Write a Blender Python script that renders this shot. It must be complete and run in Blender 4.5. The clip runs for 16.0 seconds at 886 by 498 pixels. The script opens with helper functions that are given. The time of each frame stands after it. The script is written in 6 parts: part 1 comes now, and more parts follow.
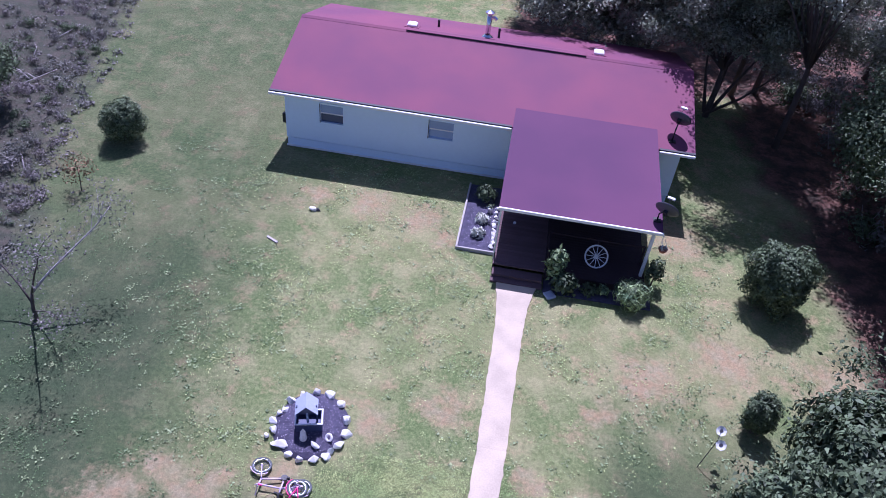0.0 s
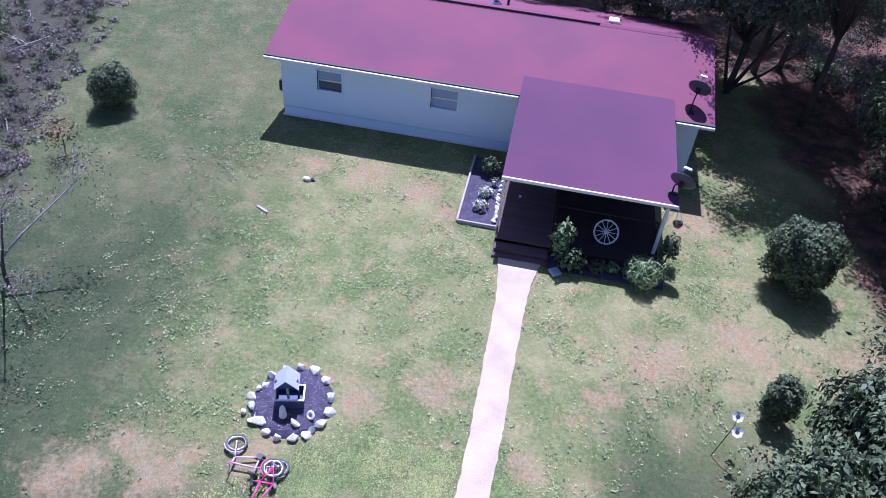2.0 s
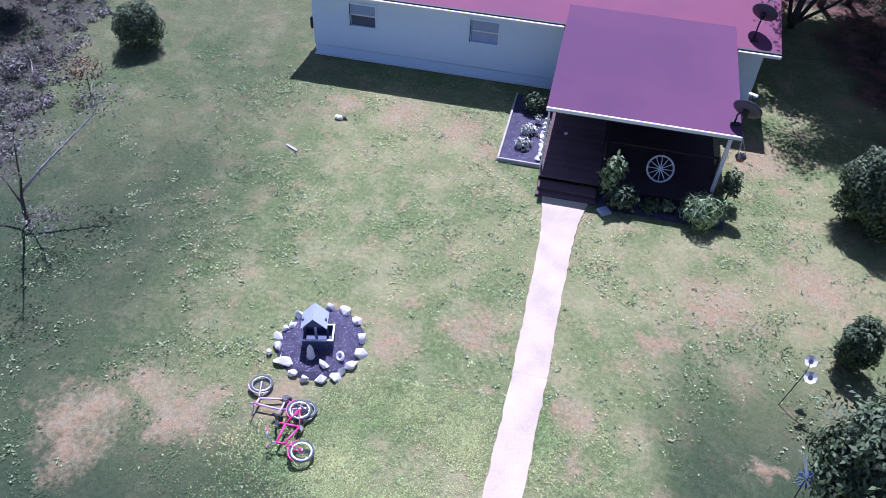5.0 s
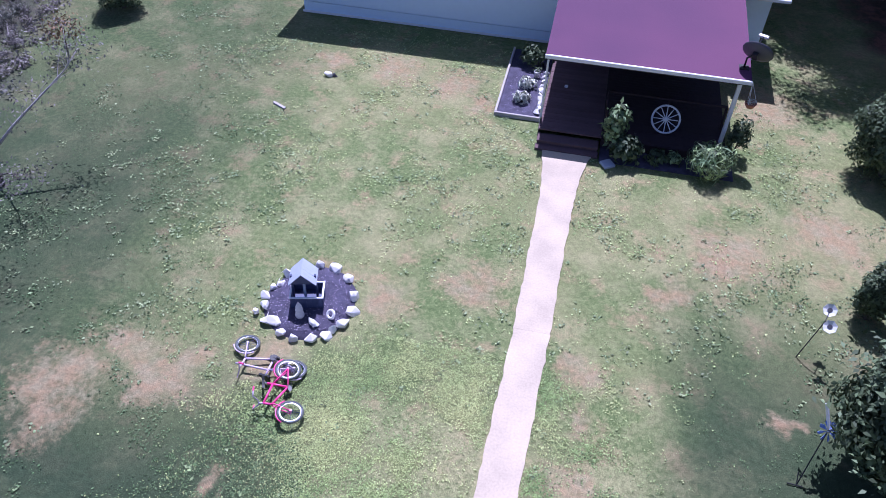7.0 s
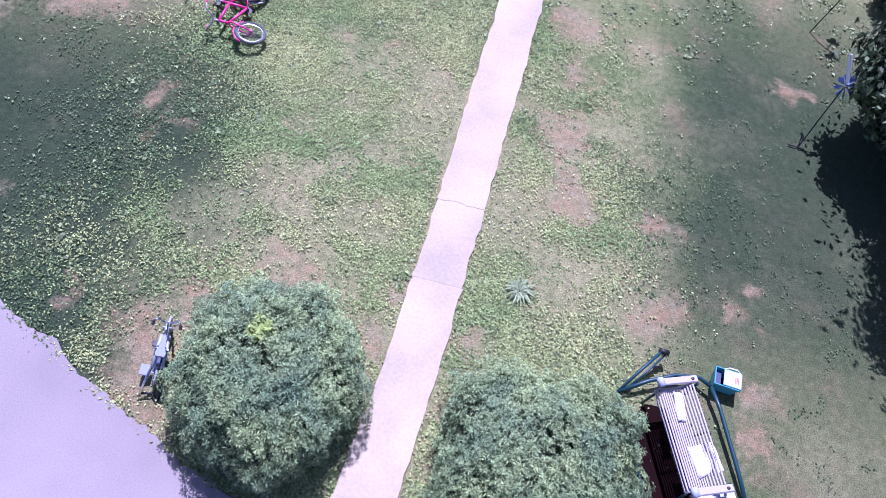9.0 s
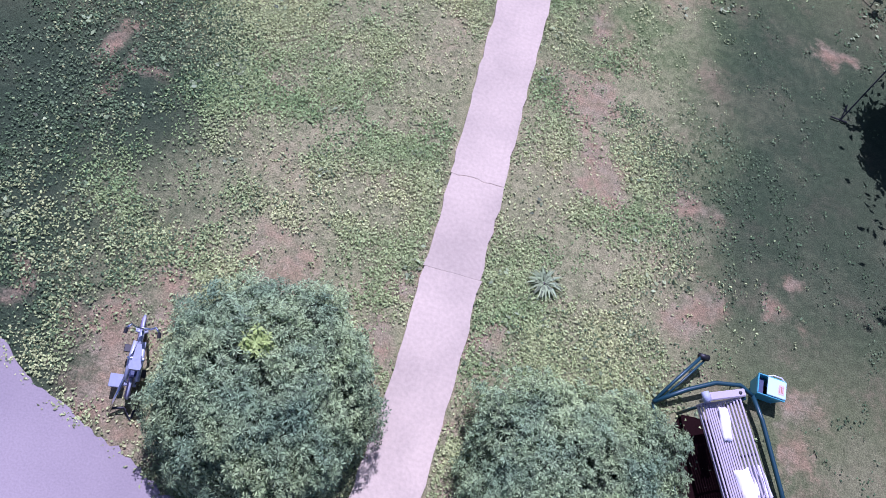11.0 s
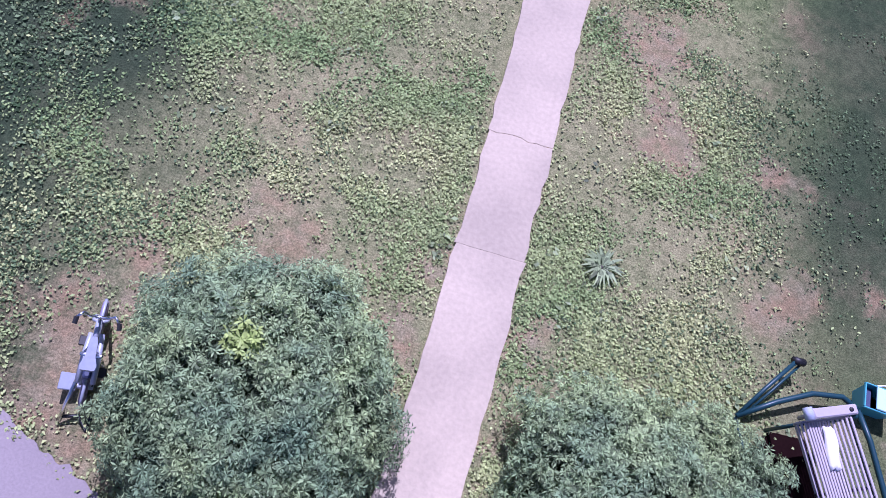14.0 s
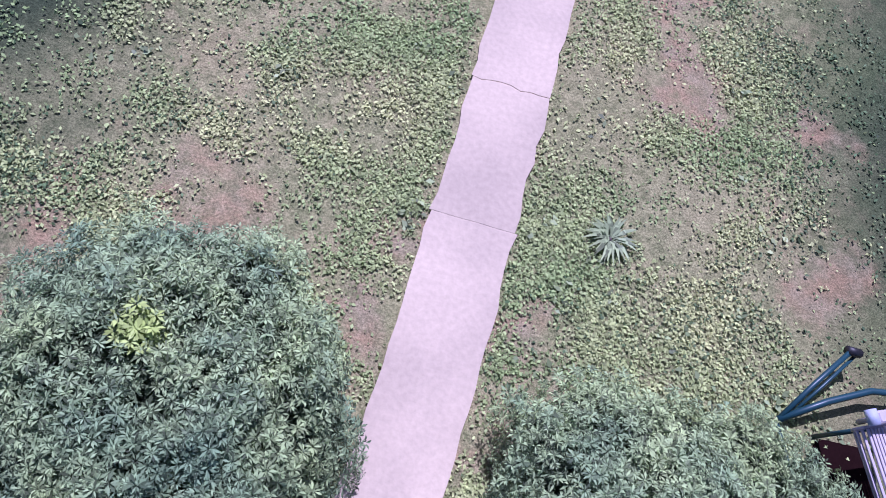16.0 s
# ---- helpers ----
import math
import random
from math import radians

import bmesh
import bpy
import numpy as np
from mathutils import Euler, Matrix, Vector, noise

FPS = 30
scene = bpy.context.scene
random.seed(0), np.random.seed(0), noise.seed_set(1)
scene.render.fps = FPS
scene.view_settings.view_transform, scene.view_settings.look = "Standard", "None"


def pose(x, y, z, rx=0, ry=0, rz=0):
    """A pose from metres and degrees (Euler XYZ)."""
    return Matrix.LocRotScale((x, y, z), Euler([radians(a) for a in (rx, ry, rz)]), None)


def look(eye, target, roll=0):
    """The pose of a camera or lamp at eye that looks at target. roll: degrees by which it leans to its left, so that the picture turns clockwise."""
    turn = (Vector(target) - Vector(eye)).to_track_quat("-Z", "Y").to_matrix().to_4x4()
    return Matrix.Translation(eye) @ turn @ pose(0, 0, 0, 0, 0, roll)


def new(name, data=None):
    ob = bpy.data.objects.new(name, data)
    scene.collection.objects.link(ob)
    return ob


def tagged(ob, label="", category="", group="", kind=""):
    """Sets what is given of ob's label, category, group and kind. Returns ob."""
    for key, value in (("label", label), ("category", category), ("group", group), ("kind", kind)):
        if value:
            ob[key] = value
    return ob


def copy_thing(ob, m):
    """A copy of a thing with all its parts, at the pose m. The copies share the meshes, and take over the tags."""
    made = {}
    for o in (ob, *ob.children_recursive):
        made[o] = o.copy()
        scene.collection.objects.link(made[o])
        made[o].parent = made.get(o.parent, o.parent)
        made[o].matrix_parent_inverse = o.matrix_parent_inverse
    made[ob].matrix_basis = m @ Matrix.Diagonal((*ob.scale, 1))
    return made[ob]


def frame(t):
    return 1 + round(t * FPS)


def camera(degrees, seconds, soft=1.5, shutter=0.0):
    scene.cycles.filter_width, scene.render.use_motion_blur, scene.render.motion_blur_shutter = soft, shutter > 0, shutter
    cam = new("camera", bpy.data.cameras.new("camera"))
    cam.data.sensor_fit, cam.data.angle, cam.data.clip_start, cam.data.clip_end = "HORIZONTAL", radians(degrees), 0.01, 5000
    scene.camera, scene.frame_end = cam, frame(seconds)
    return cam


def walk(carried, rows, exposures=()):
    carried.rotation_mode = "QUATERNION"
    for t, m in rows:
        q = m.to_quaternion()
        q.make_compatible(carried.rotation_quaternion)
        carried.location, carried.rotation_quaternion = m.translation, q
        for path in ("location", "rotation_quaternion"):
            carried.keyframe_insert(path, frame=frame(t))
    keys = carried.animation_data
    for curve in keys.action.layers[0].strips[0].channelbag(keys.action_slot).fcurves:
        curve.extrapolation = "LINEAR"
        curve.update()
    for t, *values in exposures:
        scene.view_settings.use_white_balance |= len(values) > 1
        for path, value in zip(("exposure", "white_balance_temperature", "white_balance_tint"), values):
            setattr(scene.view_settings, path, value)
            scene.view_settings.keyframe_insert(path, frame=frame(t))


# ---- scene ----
from math import cos, pi, sin, sqrt

# ---------------------------------------------------------------- camera
LENS = 61.79
cam = camera(LENS, 16.0, soft=0.65)
PATH = [
    (0, look((-0.292, -17.491, 16.323), (-0.991, -9.902, 9.849), 6.04)),
    (0.5, look((0.199, -17.287, 16.013), (-0.608, -9.805, 9.427), 4.60)),
    (1, look((0.280, -17.149, 15.743), (-0.715, -9.699, 9.147), 4.51)),
    (1.5, look((0.195, -16.890, 15.380), (-0.844, -9.516, 8.706), 5.39)),
    (2, look((0.293, -16.773, 14.815), (-0.630, -9.242, 8.301), 5.80)),
    (2.5, look((0.267, -16.771, 14.270), (-0.443, -9.311, 7.648), 4.98)),
    (3, look((0.108, -16.686, 14.096), (-0.817, -9.328, 7.387), 2.66)),
    (3.5, look((0.395, -16.525, 14.187), (-1.183, -9.351, 7.401), 2.86)),
    (3.7, look((0.364, -16.560, 14.028), (-1.024, -9.307, 7.285), 3.73)),
    (5.8, look((0.471, -16.195, 12.760), (-0.959, -9.041, 5.921), 2.71)),
    (6, look((0.520, -16.197, 12.644), (-0.919, -9.044, 5.806), 3.04)),
    (6.5, look((0.476, -16.128, 12.312), (-0.919, -9.001, 5.437), 2.33)),
    (7, look((0.498, -16.103, 11.957), (-0.884, -9.050, 5.004), 2.02)),
    (7.5, look((0.524, -16.108, 11.583), (-0.866, -9.086, 4.600), 2.68)),
    (8, look((0.458, -15.922, 11.332), (-0.872, -8.855, 4.382), 2.72)),
    (8.1, look((0.559, -16.014, 11.061), (-0.753, -8.833, 4.227), 2.79)),
    (8.2, look((0.567, -16.765, 10.156), (-0.573, -9.678, 3.194), 4.41)),
    (8.4, look((0.422, -17.257, 9.683), (-0.406, -10.997, 1.928), 7.98)),
    (8.5, look((0.423, -17.427, 9.416), (-0.160, -11.731, 1.217), 10.43)),
    (8.6, look((0.464, -17.537, 9.365), (-0.017, -12.119, 0.973), 13.07)),
    (9, look((0.310, -17.484, 8.901), (0.220, -12.233, 0.391), 13.70)),
    (9.2, look((0.211, -17.489, 8.766), (0.163, -12.346, 0.190), 13.56)),
    (11.3, look((-0.642, -16.260, 7.938), (0.167, -11.769, -0.960), 25.01)),
    (11.5, look((-0.601, -16.305, 7.869), (0.131, -11.709, -0.982), 23.91)),
    (12, look((-0.607, -16.172, 7.553), (0.169, -11.622, -1.319), 23.69)),
    (12.5, look((-0.695, -16.061, 7.220), (0.101, -11.756, -1.771), 25.47)),
    (13, look((-0.663, -15.943, 6.988), (0.178, -11.552, -1.957), 25.25)),
    (13.5, look((-0.680, -15.763, 6.750), (0.135, -11.405, -2.214), 24.69)),
    (14, look((-0.707, -15.642, 6.506), (0.007, -11.473, -2.555), 25.40)),
    (14.5, look((-0.627, -15.505, 6.233), (0.119, -11.363, -2.838), 25.15)),
    (15, look((-0.566, -15.423, 5.863), (0.272, -11.221, -3.172), 26.02)),
    (15.5, look((-0.486, -15.325, 5.577), (0.178, -11.213, -3.515), 24.33)),
    (16, look((-0.307, -15.217, 5.288), (0.357, -11.129, -3.815), 24.44)),
]
walk(cam, PATH, [(0.0, 0.38, 5080, 43), (1.5, 0.5, 5060, 40), (3.5, 0.55, 5060, 36), (8.1, 0.42, 5060, 40), (9.2, 0.46, 4990, 49), (11.3, 0.07, 5065, 47.5), (12.5, 0.08, 5065, 47.5), (16.0, 0.1, 5065, 52.5)])

# ---------------------------------------------------------------- sky and sun
SUN_SHIFT = (0.08, -0.57)          # how far a shadow falls for each metre of height
world = bpy.data.worlds.new("world")
scene.world = world
world.use_nodes = True
wn = world.node_tree
sky = wn.nodes.new("ShaderNodeTexSky")
sky.sky_type, sky.sun_disc = "NISHITA", False
sky.sun_elevation = math.atan2(1.0, 0.602)
sky.sun_rotation = math.atan2(-SUN_SHIFT[0], -SUN_SHIFT[1])
wn.links.new(sky.outputs[0], wn.nodes["Background"].inputs[0])
wn.nodes["Background"].inputs[1].default_value = 0.068
sun = new("sun", bpy.data.lights.new("sun", "SUN"))
sun.data.energy, sun.data.angle, sun.data.color = 5.0, radians(0.5), (1.0, 0.965, 0.92)
sun.matrix_world = look((-SUN_SHIFT[0] * 40, -SUN_SHIFT[1] * 40, 40), (0, 0, 0))


# ---------------------------------------------------------------- materials
def material(name, colour, rough=0.8, metal=0.0, spread=0.25, grain=30.0, blotch=2.0, bump=0.3, tint=None,
             island=0.0, objvar=0.0, spec=0.5, translucent=0.0):
    """A principled material with grain, larger blotches and relief; sizes are in marks per metre."""
    m = bpy.data.materials.new(name)
    m.use_nodes = True
    t = m.node_tree
    n, l = t.nodes, t.links
    b = n["Principled BSDF"]
    geo = n.new("ShaderNodeNewGeometry")
    def noise_at(scale, detail):
        x = n.new("ShaderNodeTexNoise")
        x.inputs["Scale"].default_value, x.inputs["Detail"].default_value = scale, detail
        l.new(geo.outputs["Position"], x.inputs["Vector"])
        return x.outputs["Fac"]
    fine, broad = noise_at(grain, 4), noise_at(blotch, 3)
    tint = tint or [c * (1 - 0.5 * spread) for c in colour]
    mix = n.new("ShaderNodeMix")
    mix.data_type = "RGBA"
    mix.inputs["A"].default_value, mix.inputs["B"].default_value = (*colour, 1), (*tint, 1)
    ramp = n.new("ShaderNodeMapRange")
    ramp.inputs["From Min"].default_value, ramp.inputs["From Max"].default_value = 0.35, 0.65
    l.new(broad, ramp.inputs["Value"])
    l.new(ramp.outputs[0], mix.inputs["Factor"])
    val = n.new("ShaderNodeMapRange")
    val.inputs["To Min"].default_value, val.inputs["To Max"].default_value = 1 - spread, 1 + spread
    l.new(fine, val.inputs["Value"])
    hsv = n.new("ShaderNodeHueSaturation")
    l.new(mix.outputs["Result"], hsv.inputs["Color"])
    value = val.outputs[0]
    for amount, source in ((island, geo.outputs["Random Per Island"]), (objvar, None)):
        if amount:
            if source is None:
                source = n.new("ShaderNodeObjectInfo").outputs["Random"]
            r = n.new("ShaderNodeMapRange")
            r.inputs["To Min"].default_value, r.inputs["To Max"].default_value = 1 - amount, 1 + amount
            l.new(source, r.inputs["Value"])
            mul = n.new("ShaderNodeMath")
            mul.operation = "MULTIPLY"
            l.new(value, mul.inputs[0]); l.new(r.outputs[0], mul.inputs[1])
            value = mul.outputs[0]
    l.new(value, hsv.inputs["Value"])
    l.new(hsv.outputs[0], b.inputs["Base Color"])
    b.inputs["Roughness"].default_value, b.inputs["Metallic"].default_value = rough, metal
    b.inputs["Specular IOR Level"].default_value = spec
    if bump:
        bp = n.new("ShaderNodeBump")
        bp.inputs["Strength"].default_value, bp.inputs["Distance"].default_value = bump, 0.01
        l.new(fine, bp.inputs["Height"])
        l.new(bp.outputs[0], b.inputs["Normal"])
    if translucent:
        tr = n.new("ShaderNodeBsdfTranslucent")
        mx = n.new("ShaderNodeMixShader")
        mx.inputs[0].default_value = translucent
        l.new(hsv.outputs[0], tr.inputs["Color"])
        l.new(b.outputs[0], mx.inputs[1]); l.new(tr.outputs[0], mx.inputs[2])
        l.new(mx.outputs[0], n["Material Output"].inputs["Surface"])
    return m


# bare earth on the lawn: x, y, radius
BARE_FAR = [(-0.88, -5.0, 0.8), (4.7, -2.6, 1.2), (7.1, -1.4, 1.3), (-2.75, -5.9, 0.6), (10.6, -1.9, 1.8), (-4.6, -7.9, 0.6), (6.0, 4.2, 1.4),
            (-7.0, 3.5, 0.9), (-5.0, 3.4, 1.0), (-3.0, 3.2, 0.9), (-2.1, 2.3, 0.6), (3.3, -4.3, 0.6), (1.5, -6.6, 0.5), (1.7, -7.9, 0.5)]
BARE_NEAR = [(-8.4, -9.35, 0.95), (3.2, -12.15, 0.5), (1.75, -9.7, 0.5), (-3.1, -14.3, 0.6), (-1.75, -13.0, 0.45), (-0.3, -12.85, 0.22), (1.4, -6.8, 0.55), (2.05, -10.7, 0.35), (3.25, -10.6, 0.3), (5.3, -7.1, 0.35), (4.6, -11.5, 0.3), (1.6, -9.2, 0.45),
             (-6.4, -8.7, 0.8), (4.9, -13.8, 0.4), (-4.6, -10.6, 0.3), (1.0, -14.1, 0.5), (-0.3, -13.6, 0.3),
             (-2.6, -15.2, 0.45), (-3.0, -14.75, 0.4), (-4.2, -14.3, 0.25), (-6.4, -13.4, 0.5), (1.8, -10.5, 0.4),
             (4.75, -13.1, 0.4), (-2.75, -13.75, 0.4), (-4.0, -11.2, 0.25), (-8.0, -10.1, 0.7), (-7.4, -8.3, 0.6), (0.95, -13.3, 0.3),
             (0.95, -15.0, 0.35)]
BARE = BARE_FAR + BARE_NEAR


def ground_material():
    m = bpy.data.materials.new("lawn and bare earth")
    m.use_nodes = True
    t = m.node_tree
    n, l = t.nodes, t.links
    b = n["Principled BSDF"]
    geo = n.new("ShaderNodeNewGeometry")
    def noise_at(scale, detail=4, rough=0.6, distort=0.0):
        x = n.new("ShaderNodeTexNoise")
        for k, v in (("Scale", scale), ("Detail", detail), ("Roughness", rough), ("Distortion", distort)):
            x.inputs[k].default_value = v
        l.new(geo.outputs["Position"], x.inputs["Vector"])
        return x.outputs["Fac"]
    def span(v, a, z, lo=0.0, hi=1.0):
        r = n.new("ShaderNodeMapRange")
        r.interpolation_type = "SMOOTHSTEP"
        for k, q in (("From Min", a), ("From Max", z), ("To Min", lo), ("To Max", hi)):
            r.inputs[k].default_value = q
        l.new(v, r.inputs["Value"])
        return r.outputs[0]
    def calc(op, a, z):
        x = n.new("ShaderNodeMath")
        x.operation = op
        for i, q in enumerate((a, z)):
            if isinstance(q, (int, float)):
                x.inputs[i].default_value = q
            else:
                l.new(q, x.inputs[i])
        return x.outputs[0]
    def mixed(fac, a, z):
        x = n.new("ShaderNodeMix")
        x.data_type = "RGBA"
        l.new(fac, x.inputs["Factor"])
        for k, q in (("A", a), ("B", z)):
            if isinstance(q, tuple):
                x.inputs[k].default_value = (*q, 1)
            else:
                l.new(q, x.inputs[k])
        return x.outputs["Result"]
    fine, mid, broad, huge = noise_at(48, 4, 0.75), noise_at(9, 7, 0.8), noise_at(0.75, 7, 0.68), noise_at(0.2, 4, 0.6)
    sep = n.new("ShaderNodeSeparateXYZ")
    l.new(geo.outputs["Position"], sep.inputs[0])
    green = mixed(span(mid, 0.35, 0.68), GREEN1, GREEN2)
    grass = mixed(span(huge, 0.42, 0.62), green, GREEN3)
    # yellowed grass in soft drifts, and thin earth showing through
    grass = mixed(span(broad, 0.42, 0.68, 0.0, 0.75), grass, DRY)
    rusty = calc("ADD", calc("MULTIPLY", noise_at(1.25, 6, 0.62), 0.7), calc("MULTIPLY", mid, 0.3))
    grass = mixed(span(rusty, 0.51, 0.64, 0.0, 0.6), grass, RUSTY)
    worn = calc("MULTIPLY", span(calc("ABSOLUTE", calc("ADD", sep.outputs[0], 0.3), 0.0), 4.6, 2.6), span(sep.outputs[1], -7.5, -9.5))
    grass = mixed(calc("MULTIPLY", worn, span(mid, 0.3, 0.6, 0.25, 0.7)), grass, DRY)
    # lusher green margins, darkened further: lens vignetting put into the grass colour
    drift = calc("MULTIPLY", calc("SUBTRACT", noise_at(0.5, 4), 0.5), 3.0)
    lush_vignette_e = calc("MULTIPLY", span(calc("ADD", sep.outputs[0], calc("MULTIPLY", drift, 0.6)), 2.4, 4.2), calc("MULTIPLY", span(sep.outputs[1], -2.0, -8.0), span(sep.outputs[1], -13.6, -11.0, 0.45, 1.0)))
    lush_vignette_w = calc("MAXIMUM", calc("MULTIPLY", span(calc("ADD", sep.outputs[0], drift), -2.3, -4.3, 0.0, 1.0), span(sep.outputs[1], -6.5, -11.5)), calc("MULTIPLY", span(calc("ADD", sep.outputs[0], drift), -5.2, -10.7), span(calc("ADD", sep.outputs[1], drift), 2.5, -4.0, 0.58, 0.9)))
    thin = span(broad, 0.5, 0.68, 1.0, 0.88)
    grass = mixed(calc("MULTIPLY", calc("MULTIPLY", calc("MAXIMUM", calc("MULTIPLY", lush_vignette_e, 0.9), lush_vignette_w), 0.95), thin), grass, LUSH_VIGNETTE)
    bare = None
    swirl = n.new("ShaderNodeTexNoise")
    swirl.inputs["Scale"].default_value, swirl.inputs["Detail"].default_value = 1.3, 4
    l.new(geo.outputs["Position"], swirl.inputs["Vector"])
    warp = n.new("ShaderNodeVectorMath")
    warp.operation = "MULTIPLY_ADD"
    l.new(swirl.outputs["Color"], warp.inputs[0])
    warp.inputs[1].default_value = (2.0, 2.0, 0)
    flat = n.new("ShaderNodeVectorMath")
    flat.operation = "ADD"
    l.new(geo.outputs["Position"], flat.inputs[0])
    flat.inputs[1].default_value = (-1.0, -1.0, 0)
    l.new(flat.outputs[0], warp.inputs[2])
    for x, y, r in BARE:
        d = n.new("ShaderNodeVectorMath")
        d.operation = "DISTANCE"
        l.new(warp.outputs[0], d.inputs[0])
        d.inputs[1].default_value = (x, y, 0)
        near = span(d.outputs["Value"], 1.8 * r, 0.0)
        bare = near if bare is None else calc("MAXIMUM", bare, near)
    ragged = span(calc("ADD", calc("ADD", calc("MULTIPLY", bare, 0.6), calc("MULTIPLY", mid, 0.75)), calc("MULTIPLY", noise_at(2.6, 6, 0.7), 0.7)), 0.86, 1.4)
    soil = mixed(span(noise_at(3.0), 0.35, 0.65), EARTH1, EARTH2)
    colour = mixed(calc("MULTIPLY", ragged, 0.8), grass, soil)
    # leaf litter under the woods, east and west
    wob = calc("MULTIPLY", calc("SUBTRACT", noise_at(0.35), 0.5), 5.0)
    east = span(calc("ADD", calc("ADD", sep.outputs[0], calc("MULTIPLY", sep.outputs[1], 0.12)), wob), 10.5, 12.2)
    # litter behind the house, darkened in place of the wood's shade
    north = calc("MULTIPLY", span(calc("ADD", sep.outputs[1], wob), 14.5, 16.0), span(calc("ADD", sep.outputs[0], calc("MULTIPLY", wob, 0.6)), -2.2, -0.8))
    east = calc("MAXIMUM", east, north)
    west = span(calc("ADD", calc("SUBTRACT", sep.outputs[0], calc("MULTIPLY", sep.outputs[1], -0.28)), wob), -15.5, -17.0)
    litter = mixed(span(noise_at(1.4, 5, 0.7), 0.4, 0.65), LIT1, LIT2)
    colour = mixed(east, colour, litter)
    colour = mixed(west, colour, mixed(span(noise_at(2.2, 5, 0.7), 0.4, 0.62), LIT3, LIT4))
    hsv = n.new("ShaderNodeHueSaturation")
    l.new(colour, hsv.inputs["Color"])
    l.new(calc("MULTIPLY", span(fine, 0.3, 0.7, 0.62, 1.38), span(mid, 0.3, 0.7, 0.78, 1.22)), hsv.inputs["Value"])
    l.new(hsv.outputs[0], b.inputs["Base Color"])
    b.inputs["Roughness"].default_value = 0.95
    b.inputs["Specular IOR Level"].default_value = 0.15
    bp = n.new("ShaderNodeBump")
    bp.inputs["Strength"].default_value, bp.inputs["Distance"].default_value = 0.7, 0.03
    l.new(fine, bp.inputs["Height"])
    l.new(bp.outputs[0], b.inputs["Normal"])
    return m


GREEN1, GREEN2, GREEN3 = (0.108, 0.155, 0.053), (0.178, 0.217, 0.084), (0.213, 0.228, 0.096)
DRY, RUSTY, LUSH_VIGNETTE = (0.32, 0.3, 0.15), (0.345, 0.245, 0.14), (0.034, 0.055, 0.029)
EARTH1, EARTH2 = (0.32, 0.265, 0.16), (0.33, 0.22, 0.125)
LIT1, LIT2 = (0.06, 0.046, 0.034), (0.2, 0.105, 0.075)
LIT3, LIT4 = (0.06, 0.066, 0.045), (0.085, 0.076, 0.058)

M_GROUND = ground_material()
M_CONCRETE = material("pale concrete", (0.53, 0.44, 0.315), 0.9, spread=0.2, grain=22, blotch=1.1, tint=(0.42, 0.35, 0.255), objvar=0.05)
M_DRIVE = material("worn grey driveway", (0.335, 0.285, 0.27), 0.92, spread=0.2, grain=45, blotch=0.7, tint=(0.275, 0.235, 0.23))
M_SIDING = material("pale blue vinyl siding", (0.7, 0.84, 0.97), 0.55, spread=0.03, grain=8, blotch=0.8, bump=0.05)
M_SKIRT = material("grey skirting", (0.5, 0.52, 0.57), 0.7, spread=0.08, grain=12)
M_ROOF = material("burgundy shingle roof", (0.222, 0.066, 0.108), 0.75, spread=0.14, grain=40, blotch=0.35, tint=(0.17, 0.056, 0.104), spec=0.25, bump=0.4)
M_ROOF2 = material("plum rolled roofing", (0.128, 0.047, 0.098), 0.8, spread=0.12, grain=35, blotch=0.3, tint=(0.1, 0.04, 0.088), spec=0.25, bump=0.3)
M_WHITE = material("white paint", (0.8, 0.8, 0.8), 0.45, spread=0.05, grain=20, bump=0.05)
M_DARKTRIM = material("dark trim", (0.03, 0.03, 0.035), 0.6, spread=0.1)
# pale panes: the sky's reflection is put into their colour
M_SKYPANE = material("window pane with sky reflection in its colour", (0.3, 0.4, 0.6), 0.25, spread=0.06, grain=6, bump=0.0)
M_NIGHT = material("dark blue window glass", (0.06, 0.08, 0.15), 0.12, spread=0.04, bump=0.0)
M_DECK = material("weathered brown deck board", (0.13, 0.078, 0.08), 0.85, spread=0.25, grain=25, objvar=0.15)
M_DARKWOOD = material("near-black brown wood", (0.036, 0.02, 0.024), 0.8, spread=0.25, grain=25)
M_REDDOOR = material("dark red paint", (0.18, 0.02, 0.03), 0.5, spread=0.1)
M_MULCH = material("dark mulch", (0.08, 0.072, 0.115), 0.95, spread=0.75, grain=60, blotch=6, bump=1.0)
M_STONE = material("white painted stone", (0.84, 0.82, 0.8), 0.85, spread=0.1, grain=18, blotch=5, tint=(0.72, 0.69, 0.67), bump=0.35, objvar=0.08)
M_GREYROOF = material("grey painted boards", (0.42, 0.46, 0.57), 0.7, spread=0.1, grain=20)
M_NAVY = material("blue-black painted wood", (0.06, 0.075, 0.15), 0.6, spread=0.2, grain=20)
M_PINK = material("bright pink paint", (0.75, 0.06, 0.25), 0.35, spread=0.05, bump=0.0)
M_LILAC = material("pale lilac paint", (0.62, 0.5, 0.66), 0.35, spread=0.05, bump=0.0)
M_CHROME = material("bright metal", (0.75, 0.75, 0.78), 0.25, metal=1.0, spread=0.03, bump=0.0)
M_TEAL = material("teal enamelled tube", (0.012, 0.055, 0.07), 0.4, spread=0.08, bump=0.0)
M_BLACK = material("black metal", (0.015, 0.015, 0.017), 0.5, spread=0.05, bump=0.0)
M_DISHGREY = material("dark grey dish", (0.07, 0.07, 0.085), 0.5, spread=0.06, bump=0.0)
